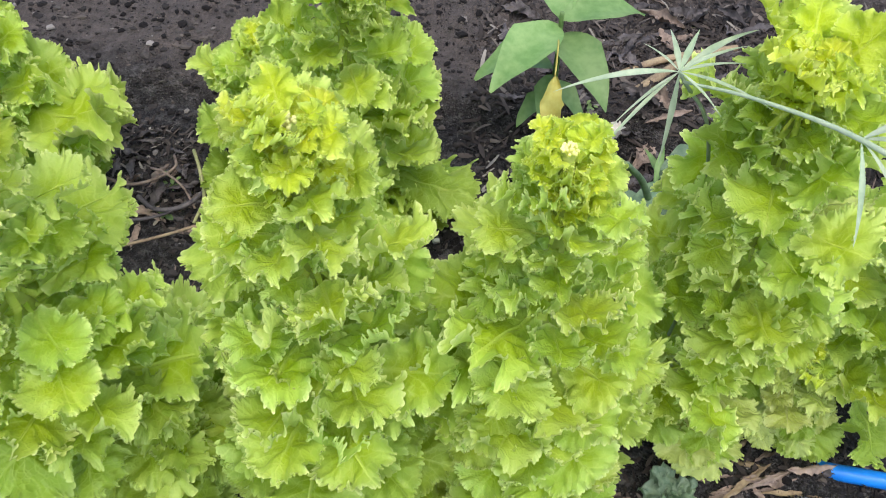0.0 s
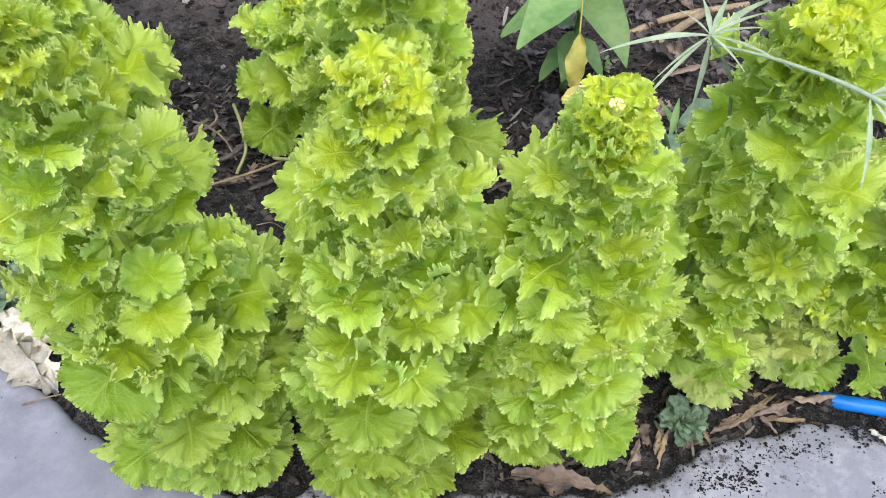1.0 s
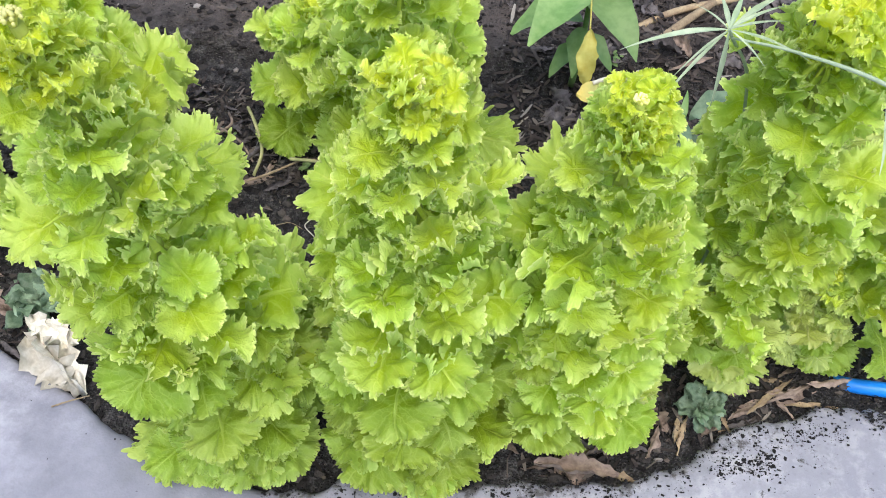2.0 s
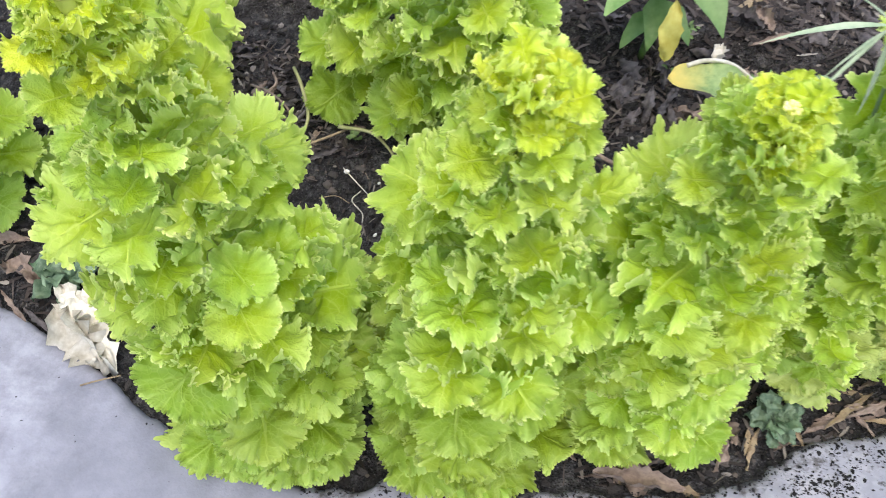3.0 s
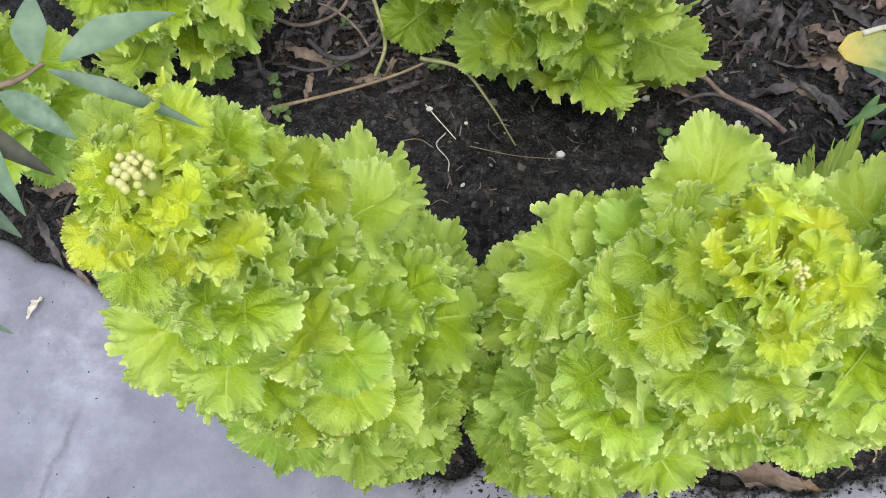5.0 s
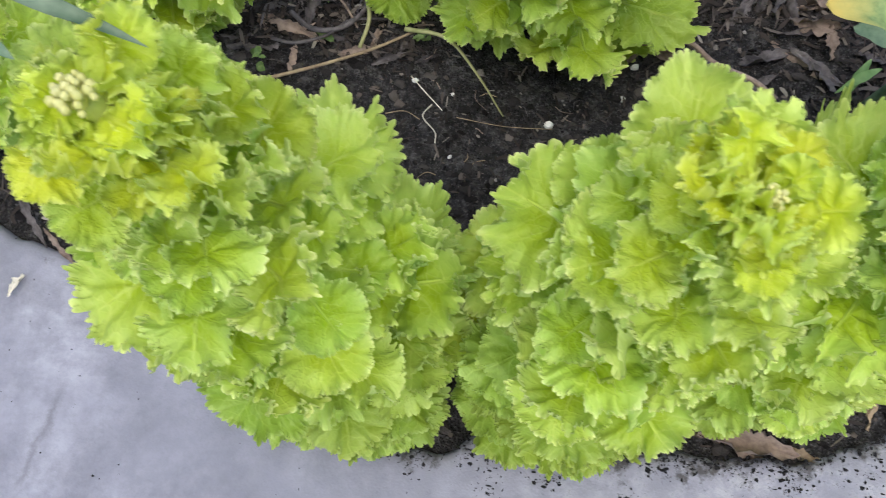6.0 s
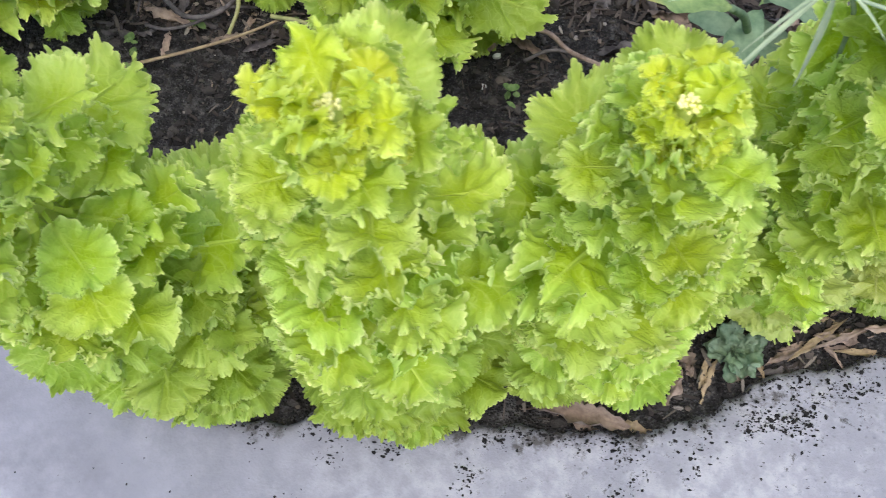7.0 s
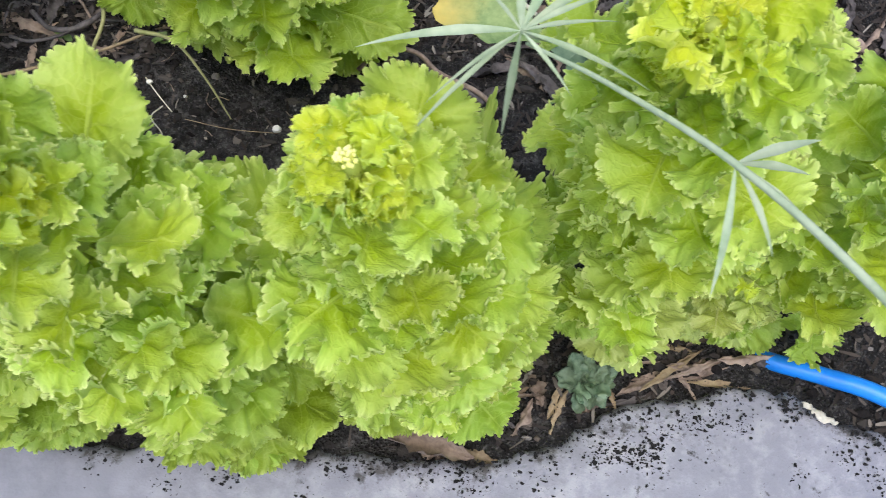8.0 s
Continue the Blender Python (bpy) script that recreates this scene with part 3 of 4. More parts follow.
lettuce((-0.075, 0.430, 0.0), (-0.055, 0.360, 0.42), 74, 0.130, 8, LOWER, 0, low=0.12, young=0.93, heart=14, extra=((0.2, -98, 0, 0.165, 0.12), (0.15, -60, -2, 0.16)))
lettuce((-0.470, 0.400, 0.0), (-0.455, 0.350, 0.30), 60, 0.138, 9, LOWER, 0, low=0.15, young=0.95, heart=8, extra=((0.50, -95, 5, 0.165), (0.4, -75, 0, 0.15)))
lettuce((-0.625, 0.245, 0.0), (-0.600, 0.215, 0.30), 44, 0.130, 12, LOWER, 0, low=0.15, young=0.95, heart=6)


# ---- leaves of other plants ----
def blade_mesh(name, length, width, arch=0.8, twist=0.0, cup=0.3, point=1.0, seed=0, wave=0.0, nx=6, ny=14, shape=0.45, ragged=0.0):
    """A plain leaf along +Y from the origin, upper face +Z; point: how sharp the tip is; shape: where it is widest."""
    r = random.Random(seed)
    p = [r.uniform(0, 6.28) for _ in range(3)]
    verts = []
    for j in range(ny + 1):
        v = j / ny
        w = width * 0.5 * max(0.03, (v / shape if v < shape else (1 - v) / (1 - shape)) ** (0.62 if v < shape else 0.75 * point))
        for i in range(nx + 1):
            u = 2 * i / nx - 1
            x = w * u * (1 + ragged * r.uniform(-0.6, 0.3) * u * u)
            z = cup * w * u * u + ragged * width * 0.35 * (noise.noise(Vector((3 * u + seed, 7 * v, 0.5))) + 0.5 * noise.noise(Vector((6 * u, 15 * v, seed + 0.5)))) + wave * width * abs(u) * math.sin(13 * v + 2 * u + p[0])
            x += 0.2 * wave * width * math.sin(8 * v + p[1])
            tw = twist * v
            x, z = x * math.cos(tw) - z * math.sin(tw), x * math.sin(tw) + z * math.cos(tw)
            a = arch * v
            if abs(arch) > 1e-3:
                yy, zz = length * math.sin(a) / arch, length * (math.cos(a) - 1) / arch
            else:
                yy, zz = length * v, 0
            verts.append((x, yy + z * math.sin(a), zz + z * math.cos(a)))
    w = nx + 1
    faces = [(j * w + i, j * w + i + 1, (j + 1) * w + i + 1, (j + 1) * w + i) for j in range(ny) for i in range(nx)]
    me = mesh_from(name, verts, faces)
    return me


def aim(origin, azimuth, elevation, roll=0.0):
    """Pose for a leaf that starts at origin; azimuth in degrees from +x, counter-clockwise."""
    return Matrix.Translation(origin) @ Matrix.Rotation(radians(azimuth - 90), 4, "Z") @ Matrix.Rotation(radians(elevation), 4, "X") @ Matrix.Rotation(radians(roll), 4, "Y")


def leaf_part(name, me, material, root, m, label=""):
    ob = part(name, me, material, root, label)
    ob.matrix_local = m
    return ob


def cabbage_seedling(x, y, size, seed, count=9):
    r = random.Random(seed)
    root = tagged(new("seedling"), "small blue-green rosette weed beside the path", "weed")
    root.location = (x, y, soil_z(x, y))
    for k in range(count):
        me = blade_mesh("leaf", size * r.uniform(0.75, 1.1), size * r.uniform(0.45, 0.6), arch=r.uniform(0.2, 1.2), cup=r.uniform(-0.4, 0.5), point=0.55, seed=seed + k, wave=0.22, shape=0.62, ragged=0.35, nx=8, ny=18)
        leaf_part("leaf", me, M_WEED, root, aim((0, 0, 0.012), k * 137.5 + r.uniform(-20, 20), r.uniform(10, 60), r.uniform(-20, 20)))
    return root


cabbage_seedling(0.300, 0.100, 0.034, 3, 17)
cabbage_seedling(-0.480, 0.160, 0.050, 5, 15)


def broad_weed():
    """A leafy weed with smooth pointed leaves, one of them yellow."""
    root = tagged(new("broadleaf_weed"), "leafy weed with smooth pointed mid-green leaves", "weed")
    root.location = (0.150, 0.595, 0.0)
    tube("stem", [(0, 0, -0.01), (0.004, -0.01, 0.10), (0.0, -0.02, 0.21)], 0.005, 0.003, M_BROAD, root)
    rows = [(0.19, 232, 12, 0.125, 0.066), (0.18, 300, 15, 0.125, 0.060), (0.16, 200, 5, 0.11, 0.060), (0.20, 20, 20, 0.11, 0.055), (0.20, 100, 25, 0.12, 0.06),
            (0.11, 262, 0, 0.075, 0.034), (0.10, 320, -5, 0.070, 0.032), (0.08, 225, -8, 0.065, 0.030), (0.12, 160, 5, 0.09, 0.045)]
    for k, (h, az, el, ln, wd) in enumerate(rows):
        leaf_part("leaf", blade_mesh("leaf", ln, wd, arch=0.9, cup=0.25, point=1.05, seed=k, wave=0.03, shape=0.36), M_BROAD, root, aim((0, -0.1 * h, h), az, el))
    tube("petiole", [(0.0, -0.015, 0.17), (-0.002, -0.07, 0.205), (-0.004, -0.125, 0.208)], 0.0012, 0.0010, M_YELLOW, root, sides=6)
    leaf_part("leaf", blade_mesh("leaf", 0.068, 0.027, arch=0.6, cup=0.35, point=0.6, seed=33, wave=0.10, ragged=0.25), M_YELLOW, root, aim((-0.004, -0.125, 0.208), 270, -45), "yellow withering leaf")
    return root


broad_weed()


def silver_plant():
    """A tall silvery herb: a thin stalk with narrow blades spreading from its top, and a long leaning flower stalk."""
    root = tagged(new("silvery_herb"), "tall silvery herb with narrow grey-green blades", "weed")
    root.location = (0.270, 0.215, 0.0)
    o = Vector((-0.083, -0.101, 0.53))
    tube("stalk", [(0, 0, -0.01), (0.005, -0.01, 0.20), (-0.035, -0.045, 0.42), o], 0.0020, 0.0011, M_SILVER, root)
    rows = [(188, 2, 0.070, 0.0120), (224, -16, 0.072, 0.0060), (219, -10, 0.050, 0.0050), (266, -52, 0.055, 0.0085), (136, 18, 0.028, 0.0045), (350, 0, 0.060, 0.0075), (46, 8, 0.075, 0.0110), (34, 14, 0.050, 0.0070),
            (322, -8, 0.034, 0.0055), (100, 25, 0.030, 0.009), (70, 20, 0.036, 0.0095), (15, 16, 0.040, 0.006)]
    for k, (az, el, ln, wd) in enumerate(rows):
        leaf_part("blade", blade_mesh("blade", ln, 0.44 * wd, arch=0.5, cup=0.5, point=1.1, seed=k, nx=4, shape=0.35), M_SILVER, root, aim(o, az, el))
    base = root.location
    pts = [Vector(p) - base for p in ((0.19, 0.112, 0.525), (0.225, 0.092, 0.535), (0.272, 0.064, 0.54), (0.325, 0.030, 0.53), (0.42, -0.03, 0.49), (0.52, -0.08, 0.42))]
    tube("flower_stalk", pts, 0.0008, 0.0026, M_SILVER, root, sides=8)
    knot = pts[2]
    for k, (az, el, ln, wd) in enumerate([(25, 20, 0.034, 0.011), (275, -25, 0.055, 0.008), (335, -5, 0.045, 0.008), (5, 8, 0.030, 0.009), (310, -14, 0.040, 0.007)]):
        leaf_part("blade", blade_mesh("blade", ln, 0.44 * wd, arch=0.6, cup=0.5, seed=50 + k, nx=4), M_SILVER, root, aim(knot, az, el))
    far = pts[4]
    for k, (az, el, ln, wd) in enumerate([(250, -30, 0.09, 0.005), (200, -25, 0.06, 0.005)]):
        leaf_part("blade", blade_mesh("blade", ln, 0.44 * wd, arch=0.6, cup=0.5, seed=70 + k, nx=4), M_SILVER, root, aim(far, az, el))
    return root


silver_plant()


def yellowing_weed():
    """A grey-green broad-leaved weed whose largest leaf has a yellow tip and a rolled pale edge."""
    root = tagged(new("broadleaf_weed"), "grey-green weed with a broad yellow-tipped leaf", "weed")
    root.location = (0.270, 0.385, 0.0)
    tube("stem", [(0, 0, -0.01), (-0.002, -0.02, 0.10), (-0.030, -0.055, 0.20), (-0.062, -0.102, 0.277)], 0.005, 0.003, M_GREY, root)
    o = (-0.062, -0.102, 0.277)
    tipped = leaf_part("leaf", blade_mesh("leaf", 0.088, 0.044, arch=0.25, cup=0.35, point=0.5, seed=1, wave=0.06, shape=0.5, ragged=0.1, ny=20), M_TIPPED, root, aim(o, 178, 14), "grey-green leaf with a yellow tip")
    # the far edge has dried and rolled in
    tube("rolled_edge", [(0.0135, 0.014, 0.004), (0.0195, 0.030, 0.0065), (0.0215, 0.044, 0.006), (0.0185, 0.060, 0.003), (0.012, 0.074, -0.003)], 0.0014, 0.0022, M_WHITE, tipped, sides=8, label="pale dried rolled edge")
    for k, (az, el, ln, wd, h) in enumerate([(250, 5, 0.07, 0.035, 0.17), (300, 5, 0.08, 0.04, 0.16), (340, 15, 0.075, 0.035, 0.19), (150, 10, 0.06, 0.03, 0.12), (40, 20, 0.07, 0.03, 0.18)]):
        leaf_part("leaf", blade_mesh("leaf", ln, wd, arch=0.7, cup=0.3, point=0.7, seed=5 + k, wave=0.06, shape=0.55), M_GREY, root, aim((-0.01, -0.02, h), az, el))
    for k, (x, y, az, el, ln) in enumerate([(0.02, 0.10, 80, 40, 0.06), (0.03, 0.11, 120, 35, 0.05), (0.0, 0.02, 215, 10, 0.055), (-0.01, 0.03, 240, 5, 0.06), (0.03, 0.09, 40, 30, 0.06), (0.045, 0.04, 20, 25, 0.06)]):
        leaf_part("leaf", blade_mesh("leaf", ln, 0.011, arch=0.6, cup=0.4, seed=40 + k, nx=4), M_BROAD, root, aim((x, y, 0.03), az, el))
    return root


yellowing_weed()


def overhanging_sprig():
    """A twig of a shrub that leans in over the bed, with two whorls of narrow leaves."""
    root = tagged(new("shrub_twig"), "shrub twig with narrow dull green leaves leaning over the bed", "shrub")
    root.location = (-0.80, 0.27, 0.0)
    base = root.location
    line = [Vector(p) - base for p in ((-0.80, 0.27, -0.01), (-0.72, 0.22, 0.28), (-0.58, 0.12, 0.54), (-0.40, 0.01, 0.634), (-0.29, -0.016, 0.636), (-0.242, 0.001, 0.631), (-0.230, 0.012, 0.629))]
    tube("twig", line, 0.0032, 0.0006, M_STRAW, root)
    rows = [(-0.232, 0.011, 113, 12, 0.026, 0.011, M_GREY), (-0.226, 0.013, 42, 6, 0.037, 0.012, M_GREY), (-0.229, 0.010, -6, -4, 0.047, 0.0060, M_WEED), (-0.242, 0.001, 117, 15, 0.031, 0.012, M_GREY),
            (-0.240, 0.001, -19, -6, 0.025, 0.0090, M_WEED), (-0.258, -0.007, -15, -10, 0.038, 0.0090, M_TWIGLEAF), (-0.248, -0.006, -52, -14, 0.034, 0.0080, M_GREY), (-0.255, -0.022, -28, -20, 0.034, 0.0080, M_WEED),
            (-0.275, -0.050, -14, -8, 0.050, 0.0070, M_WEED), (-0.280, -0.062, -20, -12, 0.050, 0.0070, M_WEED), (-0.244, 0.001, 156, 5, 0.032, 0.0090, M_WEED), (-0.270, -0.010, 80, 10, 0.035, 0.010, M_GREY)]
    for k, (x, y, az, el, ln, wd, mat) in enumerate(rows):
        z = 0.629 if y > -0.03 else 0.616
        leaf_part("leaf", blade_mesh("leaf", ln, wd, arch=0.5, cup=0.4, point=1.0, seed=k, nx=6, shape=0.4), mat, root, aim(Vector((x, y, z)) - base, az, el))
    for x, y, x2, y2 in ((-0.262, -0.012, -0.255, -0.022), (-0.330, -0.012, -0.275, -0.050), (-0.330, -0.012, -0.280, -0.062)):
        tube("twiglet", [Vector((x, y, 0.635)) - base, Vector((0.5 * x + 0.5 * x2, 0.5 * y + 0.5 * y2 - 0.002, 0.630)) - base, Vector((x2, y2, 0.629 if y2 > -0.03 else 0.616)) - base], 0.0011, 0.0006, M_STRAW, root, sides=6)
    return root


overhanging_sprig()


# ---- hose ----
hose = tagged(new("garden_hose"), "bright blue plastic garden hose lying by the path", "hose")
tube("pipe", [(0.39, 0.235, -0.055), (0.43, 0.185, -0.050), (0.466, 0.156, -0.018), (0.52, 0.143, -0.002), (0.572, 0.130, 0.009), (0.66, 0.095, 0.012), (0.80, 0.03, 0.0125), (1.1, -0.05, 0.0125)], 0.0088, 0.0088, M_HOSE, hose, sides=16, steps=10)


# ---- fallen leaves, stalks and chips ----
def fallen_leaf(x, y, az, length, width, material, label, seed, lift=0.004, el=0.0, roll=0.0, arch=0.3, name="dry_leaf", group="fallen leaves"):
    me = blade_mesh(name, length, width, arch=arch, cup=random.Random(seed).uniform(-1.1, 1.3), twist=random.Random(seed + 1).uniform(-1.3, 1.3), point=0.9, seed=seed, wave=0.10, nx=6, ny=16, ragged=0.9)
    ob = part(name, me, material)
    z = 0.002 if y < edge_y(x) else soil_z(x, y)
    ob.matrix_world = aim((x, y, z + lift), az, el, roll)
    return tagged(ob, label, "leaf", group)


BROWN = "dry curled brown leaf lying on the ground"
fallen_leaf(0.140, 0.022, -10, 0.085, 0.030, M_DRY, "broad dry brown leaf lying on the slab edge", 11, 0.006, arch=0.1)
fallen_leaf(0.180, 0.036, 195, 0.080, 0.014, M_DRY, "narrow pale brown dry leaf by the path", 12, 0.010, arch=0.2)
fallen_leaf(0.100, 0.030, 140, 0.060, 0.012, M_DRY, BROWN, 13, 0.008)
fallen_leaf(0.285, 0.092, 255, 0.048, 0.010, M_STRAW, "narrow pale dry leaf by the path", 14, 0.008)
fallen_leaf(0.262, 0.070, 120, 0.036, 0.018, M_DRY, BROWN, 15, 0.006)
fallen_leaf(0.330, 0.092, 35, 0.075, 0.013, M_DRY, BROWN, 16, 0.010)
fallen_leaf(0.318, 0.080, 20, 0.090, 0.010, M_DRYD, BROWN, 17, 0.006)
fallen_leaf(0.375, 0.128, 10, 0.070, 0.016, M_DRY, BROWN, 18, 0.010)
fallen_leaf(0.395, 0.116, 5, 0.075, 0.011, M_STRAW, "narrow pale dry leaf by the path", 19, 0.008)
fallen_leaf(0.455, 0.180, 60, 0.035, 0.026, M_DRY, "small reddish dry leaf beside the hose", 20, 0.020)
fallen_leaf(0.500, 0.112, -20, 0.040, 0.012, M_WHITE, "crumpled pale dead leaf beside the path", 21, 0.004)
fallen_leaf(0.240, 0.046, 160, 0.055, 0.012, M_DRYD, BROWN, 22, 0.005)
fallen_leaf(0.128, 0.036, 8, 0.075, 0.020, M_DRY, "pale pinkish dry leaf curled by the path", 61, 0.012, arch=0.2)
fallen_leaf(0.205, 0.010, 175, 0.090, 0.026, M_DRY, "broad dry brown leaf lying on the slab edge", 62, 0.007, arch=0.15)
fallen_leaf(0.350, 0.098, 42, 0.085, 0.009, M_STRAW, "narrow pale dry leaf by the path", 63, 0.014)
fallen_leaf(0.372, 0.112, 30, 0.080, 0.008, M_DRY, BROWN, 64, 0.016)
fallen_leaf(0.268, 0.058, 75, 0.042, 0.010, M_STRAW, BROWN, 65, 0.010)
fallen_leaf(0.252, 0.075, 250, 0.040, 0.012, M_DRY, BROWN, 66, 0.010)
fallen_leaf(0.420, 0.140, 15, 0.060, 0.012, M_DRY, BROWN, 67, 0.012)
fallen_leaf(-0.553, 0.050, 80, 0.036, 0.010, M_WHITE, "small curled pale dry leaf on the concrete", 68, 0.006, arch=0.9)
fallen_leaf(-0.420, 0.056, 20, 0.022, 0.012, M_WHITE, "small bleached scrap of leaf on the concrete", 69, 0.004)
fallen_leaf(0.253, 0.606, 250, 0.045, 0.022, M_WHITE, "bleached crumpled leaf on the soil", 70, 0.012, el=10)
fallen_leaf(0.165, 0.535, 260, 0.060, 0.020, M_DRYD, BROWN, 71, 0.014, el=14, arch=1.2)
fallen_leaf(0.185, 0.515, 285, 0.055, 0.018, M_DRYD, BROWN, 72, 0.014, el=12, arch=1.3)
fallen_leaf(0.150, 0.500, 240, 0.050, 0.018, M_DRYD, BROWN, 73, 0.012, el=10, arch=1.1)
fallen_leaf(0.175, 0.455, 15, 0.085, 0.010, M_DRYD, "narrow grey dry leaf on the soil", 74, 0.012)
fallen_leaf(0.190, 0.440, 330, 0.080, 0.016, M_DRYD, "narrow grey dry leaf on the soil", 75, 0.010)
fallen_leaf(0.215, 0.425, 310, 0.060, 0.012, M_DRYD, "narrow grey dry leaf on the soil", 76, 0.010)
fallen_leaf(-0.478, 0.138, -44, 0.128, 0.040, M_WHITE, "bleached cream dead lettuce leaf over the slab edge", 23, 0.020, arch=0.35, el=4)
fallen_leaf(-0.472, 0.108, -36, 0.095, 0.062, M_WHITE, "crumpled bleached dead lettuce leaf by the slab", 27, 0.026, arch=0.5, el=2)
fallen_leaf(-0.462, 0.118, -15, 0.055, 0.048, M_WHITE, "crumpled bleached dead lettuce leaf by the slab", 29, 0.034, arch=1.0, el=12)
for k, (x, y, az, ln, wd) in enumerate([(-0.552, 0.160, -20, 0.050, 0.030), (-0.585, 0.165, -50, 0.075, 0.010), (-0.545, 0.128, -40, 0.060, 0.008), (-0.515, 0.112, -30, 0.050, 0.009), (-0.60, 0.19, 10, 0.06, 0.02), (-0.535, 0.150, 60, 0.045, 0.012)]):
    fallen_leaf(x, y, az, ln, wd, M_DRY if k % 2 == 0 else M_DRYD, "dry brown leaf lying along the slab edge", 500 + k, 0.010, el=4)
for k, (x, y, az, ln, wd) in enumerate([(-0.385, 0.405, -15, 0.085, 0.018), (-0.35, 0.43, 60, 0.06, 0.014), (-0.325, 0.395, 95, 0.055, 0.016), (-0.29, 0.37, 20, 0.06, 0.016), (-0.30, 0.455, 130, 0.05, 0.012),
                                        (-0.20, 0.43, 55, 0.075, 0.022), (-0.24, 0.46, 100, 0.05, 0.016), (-0.41, 0.36, 10, 0.05, 0.014), (0.20, 0.44, 200, 0.085, 0.022), (0.24, 0.41, 150, 0.09, 0.024),
                                        (0.12, 0.50, 80, 0.06, 0.03), (0.15, 0.54, 120, 0.06, 0.03), (0.09, 0.395, 150, 0.07, 0.012), (0.18, 0.41, 215, 0.09, 0.014), (0.28, 0.46, 30, 0.08, 0.02), (0.06, 0.44, 100, 0.05, 0.016)]):
    fallen_leaf(x, y, az, ln, wd, M_DRYD if k % 3 else M_DRY, BROWN, 40 + k, 0.007, el=random.Random(k).uniform(-4, 10), roll=random.Random(k + 90).uniform(-25, 25))
lit = random.Random(77)
for k in range(120):
    x, y = lit.uniform(0.06, 0.62), lit.uniform(0.34, 0.90)
    if x < 0.24 and y < 0.46:
        x += 0.25
    fallen_leaf(x, y, lit.uniform(0, 360), lit.uniform(0.035, 0.08), lit.uniform(0.010, 0.028), lit.choice((M_DRYD, M_DRYD, M_DRYD, M_DRYD, M_DRY)), BROWN, 100 + k, lit.uniform(0.003, 0.012), el=lit.uniform(-5, 14), roll=lit.uniform(-30, 30))
for k in range(58):
    x = lit.uniform(-0.43, -0.20)
    y = lit.uniform(0.36, 0.52)
    fallen_leaf(x, y, lit.uniform(0, 360), lit.uniform(0.02, 0.05), lit.uniform(0.006, 0.014), lit.choice((M_DRYD, M_DRYD, M_DRY)), BROWN, 200 + k, lit.uniform(0.002, 0.008), el=lit.uniform(-5, 12), roll=lit.uniform(-30, 30))
for k in range(26):
    x = lit.uniform(0.09, 0.50)
    y = edge_y(x) + lit.uniform(0.008, 0.06)
    fallen_leaf(x, y, lit.gauss(20, 40), lit.uniform(0.02, 0.05), lit.uniform(0.005, 0.014), lit.choice((M_DRYD, M_DRY, M_STRAW)), BROWN, 300 + k, lit.uniform(0.003, 0.008), el=lit.uniform(-4, 10), roll=lit.uniform(-30, 30))


def stalk(points, r0, r1, material, label, name="dry_stalk", sides=6):
    return tagged(tube(name, points, r0, r1, material, sides=sides), label, "stalk", "loose stalks")


stalk([(-0.372, 0.318, 0.000), (-0.30, 0.343, 0.010), (-0.245, 0.366, 0.018), (-0.205, 0.390, 0.022)], 0.0021, 0.0015, M_STRAW, "pale dry stalk lying on dark soil")
stalk([(-0.292, 0.478, 0.020), (-0.272, 0.44, 0.030), (-0.256, 0.40, 0.024), (-0.262, 0.368, 0.012)], 0.0024, 0.0022, M_GREENSTALK, "pale yellow-green withered stalk lying on soil")
stalk([(-0.215, 0.386, 0.030), (-0.170, 0.378, 0.034), (-0.135, 0.352, 0.016), (-0.102, 0.318, -0.006)], 0.0026, 0.0008, M_GREENSTALK, "green withered grass blade bending to the soil")
stalk([(-0.345, 0.405, 0.006), (-0.315, 0.385, 0.010), (-0.282, 0.392, 0.012), (-0.264, 0.425, 0.010), (-0.285, 0.455, 0.008)], 0.0030, 0.0026, M_DRYD, "dark brown curled stalk on soil")
stalk([(-0.400, 0.432, 0.004), (-0.360, 0.418, 0.012), (-0.330, 0.428, 0.014), (-0.312, 0.455, 0.010), (-0.322, 0.480, 0.004)], 0.0022, 0.0018, M_DRY, "brown twisted dry stalk on soil")
stalk([(-0.360, 0.372, 0.003), (-0.332, 0.366, 0.010), (-0.300, 0.378, 0.012), (-0.278, 0.402, 0.009), (-0.240, 0.412, 0.004)], 0.0020, 0.0016, M_DRYD, "dark brown curled stalk on soil")
stalk([(-0.345, 0.455, 0.004), (-0.318, 0.440, 0.014), (-0.290, 0.420, 0.014), (-0.270, 0.396, 0.005)], 0.0017, 0.0014, M_DRY, "brown twisted dry stalk on soil")
stalk([(0.02, 0.395, 0.002), (0.045, 0.418, 0.014), (0.080, 0.418, 0.016), (0.108, 0.400, 0.012), (0.150, 0.388, 0.006), (0.175, 0.372, 0.002)], 0.0026, 0.0030, M_DRY, "brown twisted dry stalk on soil")
stalk([(0.06, 0.388, 0.002), (0.085, 0.398, 0.012), (0.115, 0.398, 0.010), (0.16, 0.376, 0.003)], 0.0020, 0.0024, M_DRYD, "brown twisted dry stalk on soil")
stalk([(0.26, 0.66, 0.010), (0.31, 0.71, 0.018), (0.36, 0.76, 0.020)], 0.008, 0.006, M_STRAW, "thick dry stalk lying among fallen leaves")
stalk([(0.24, 0.70, 0.010), (0.31, 0.74, 0.018), (0.42, 0.78, 0.020)], 0.006, 0.005, M_STRAW, "thick dry stalk lying among fallen leaves")
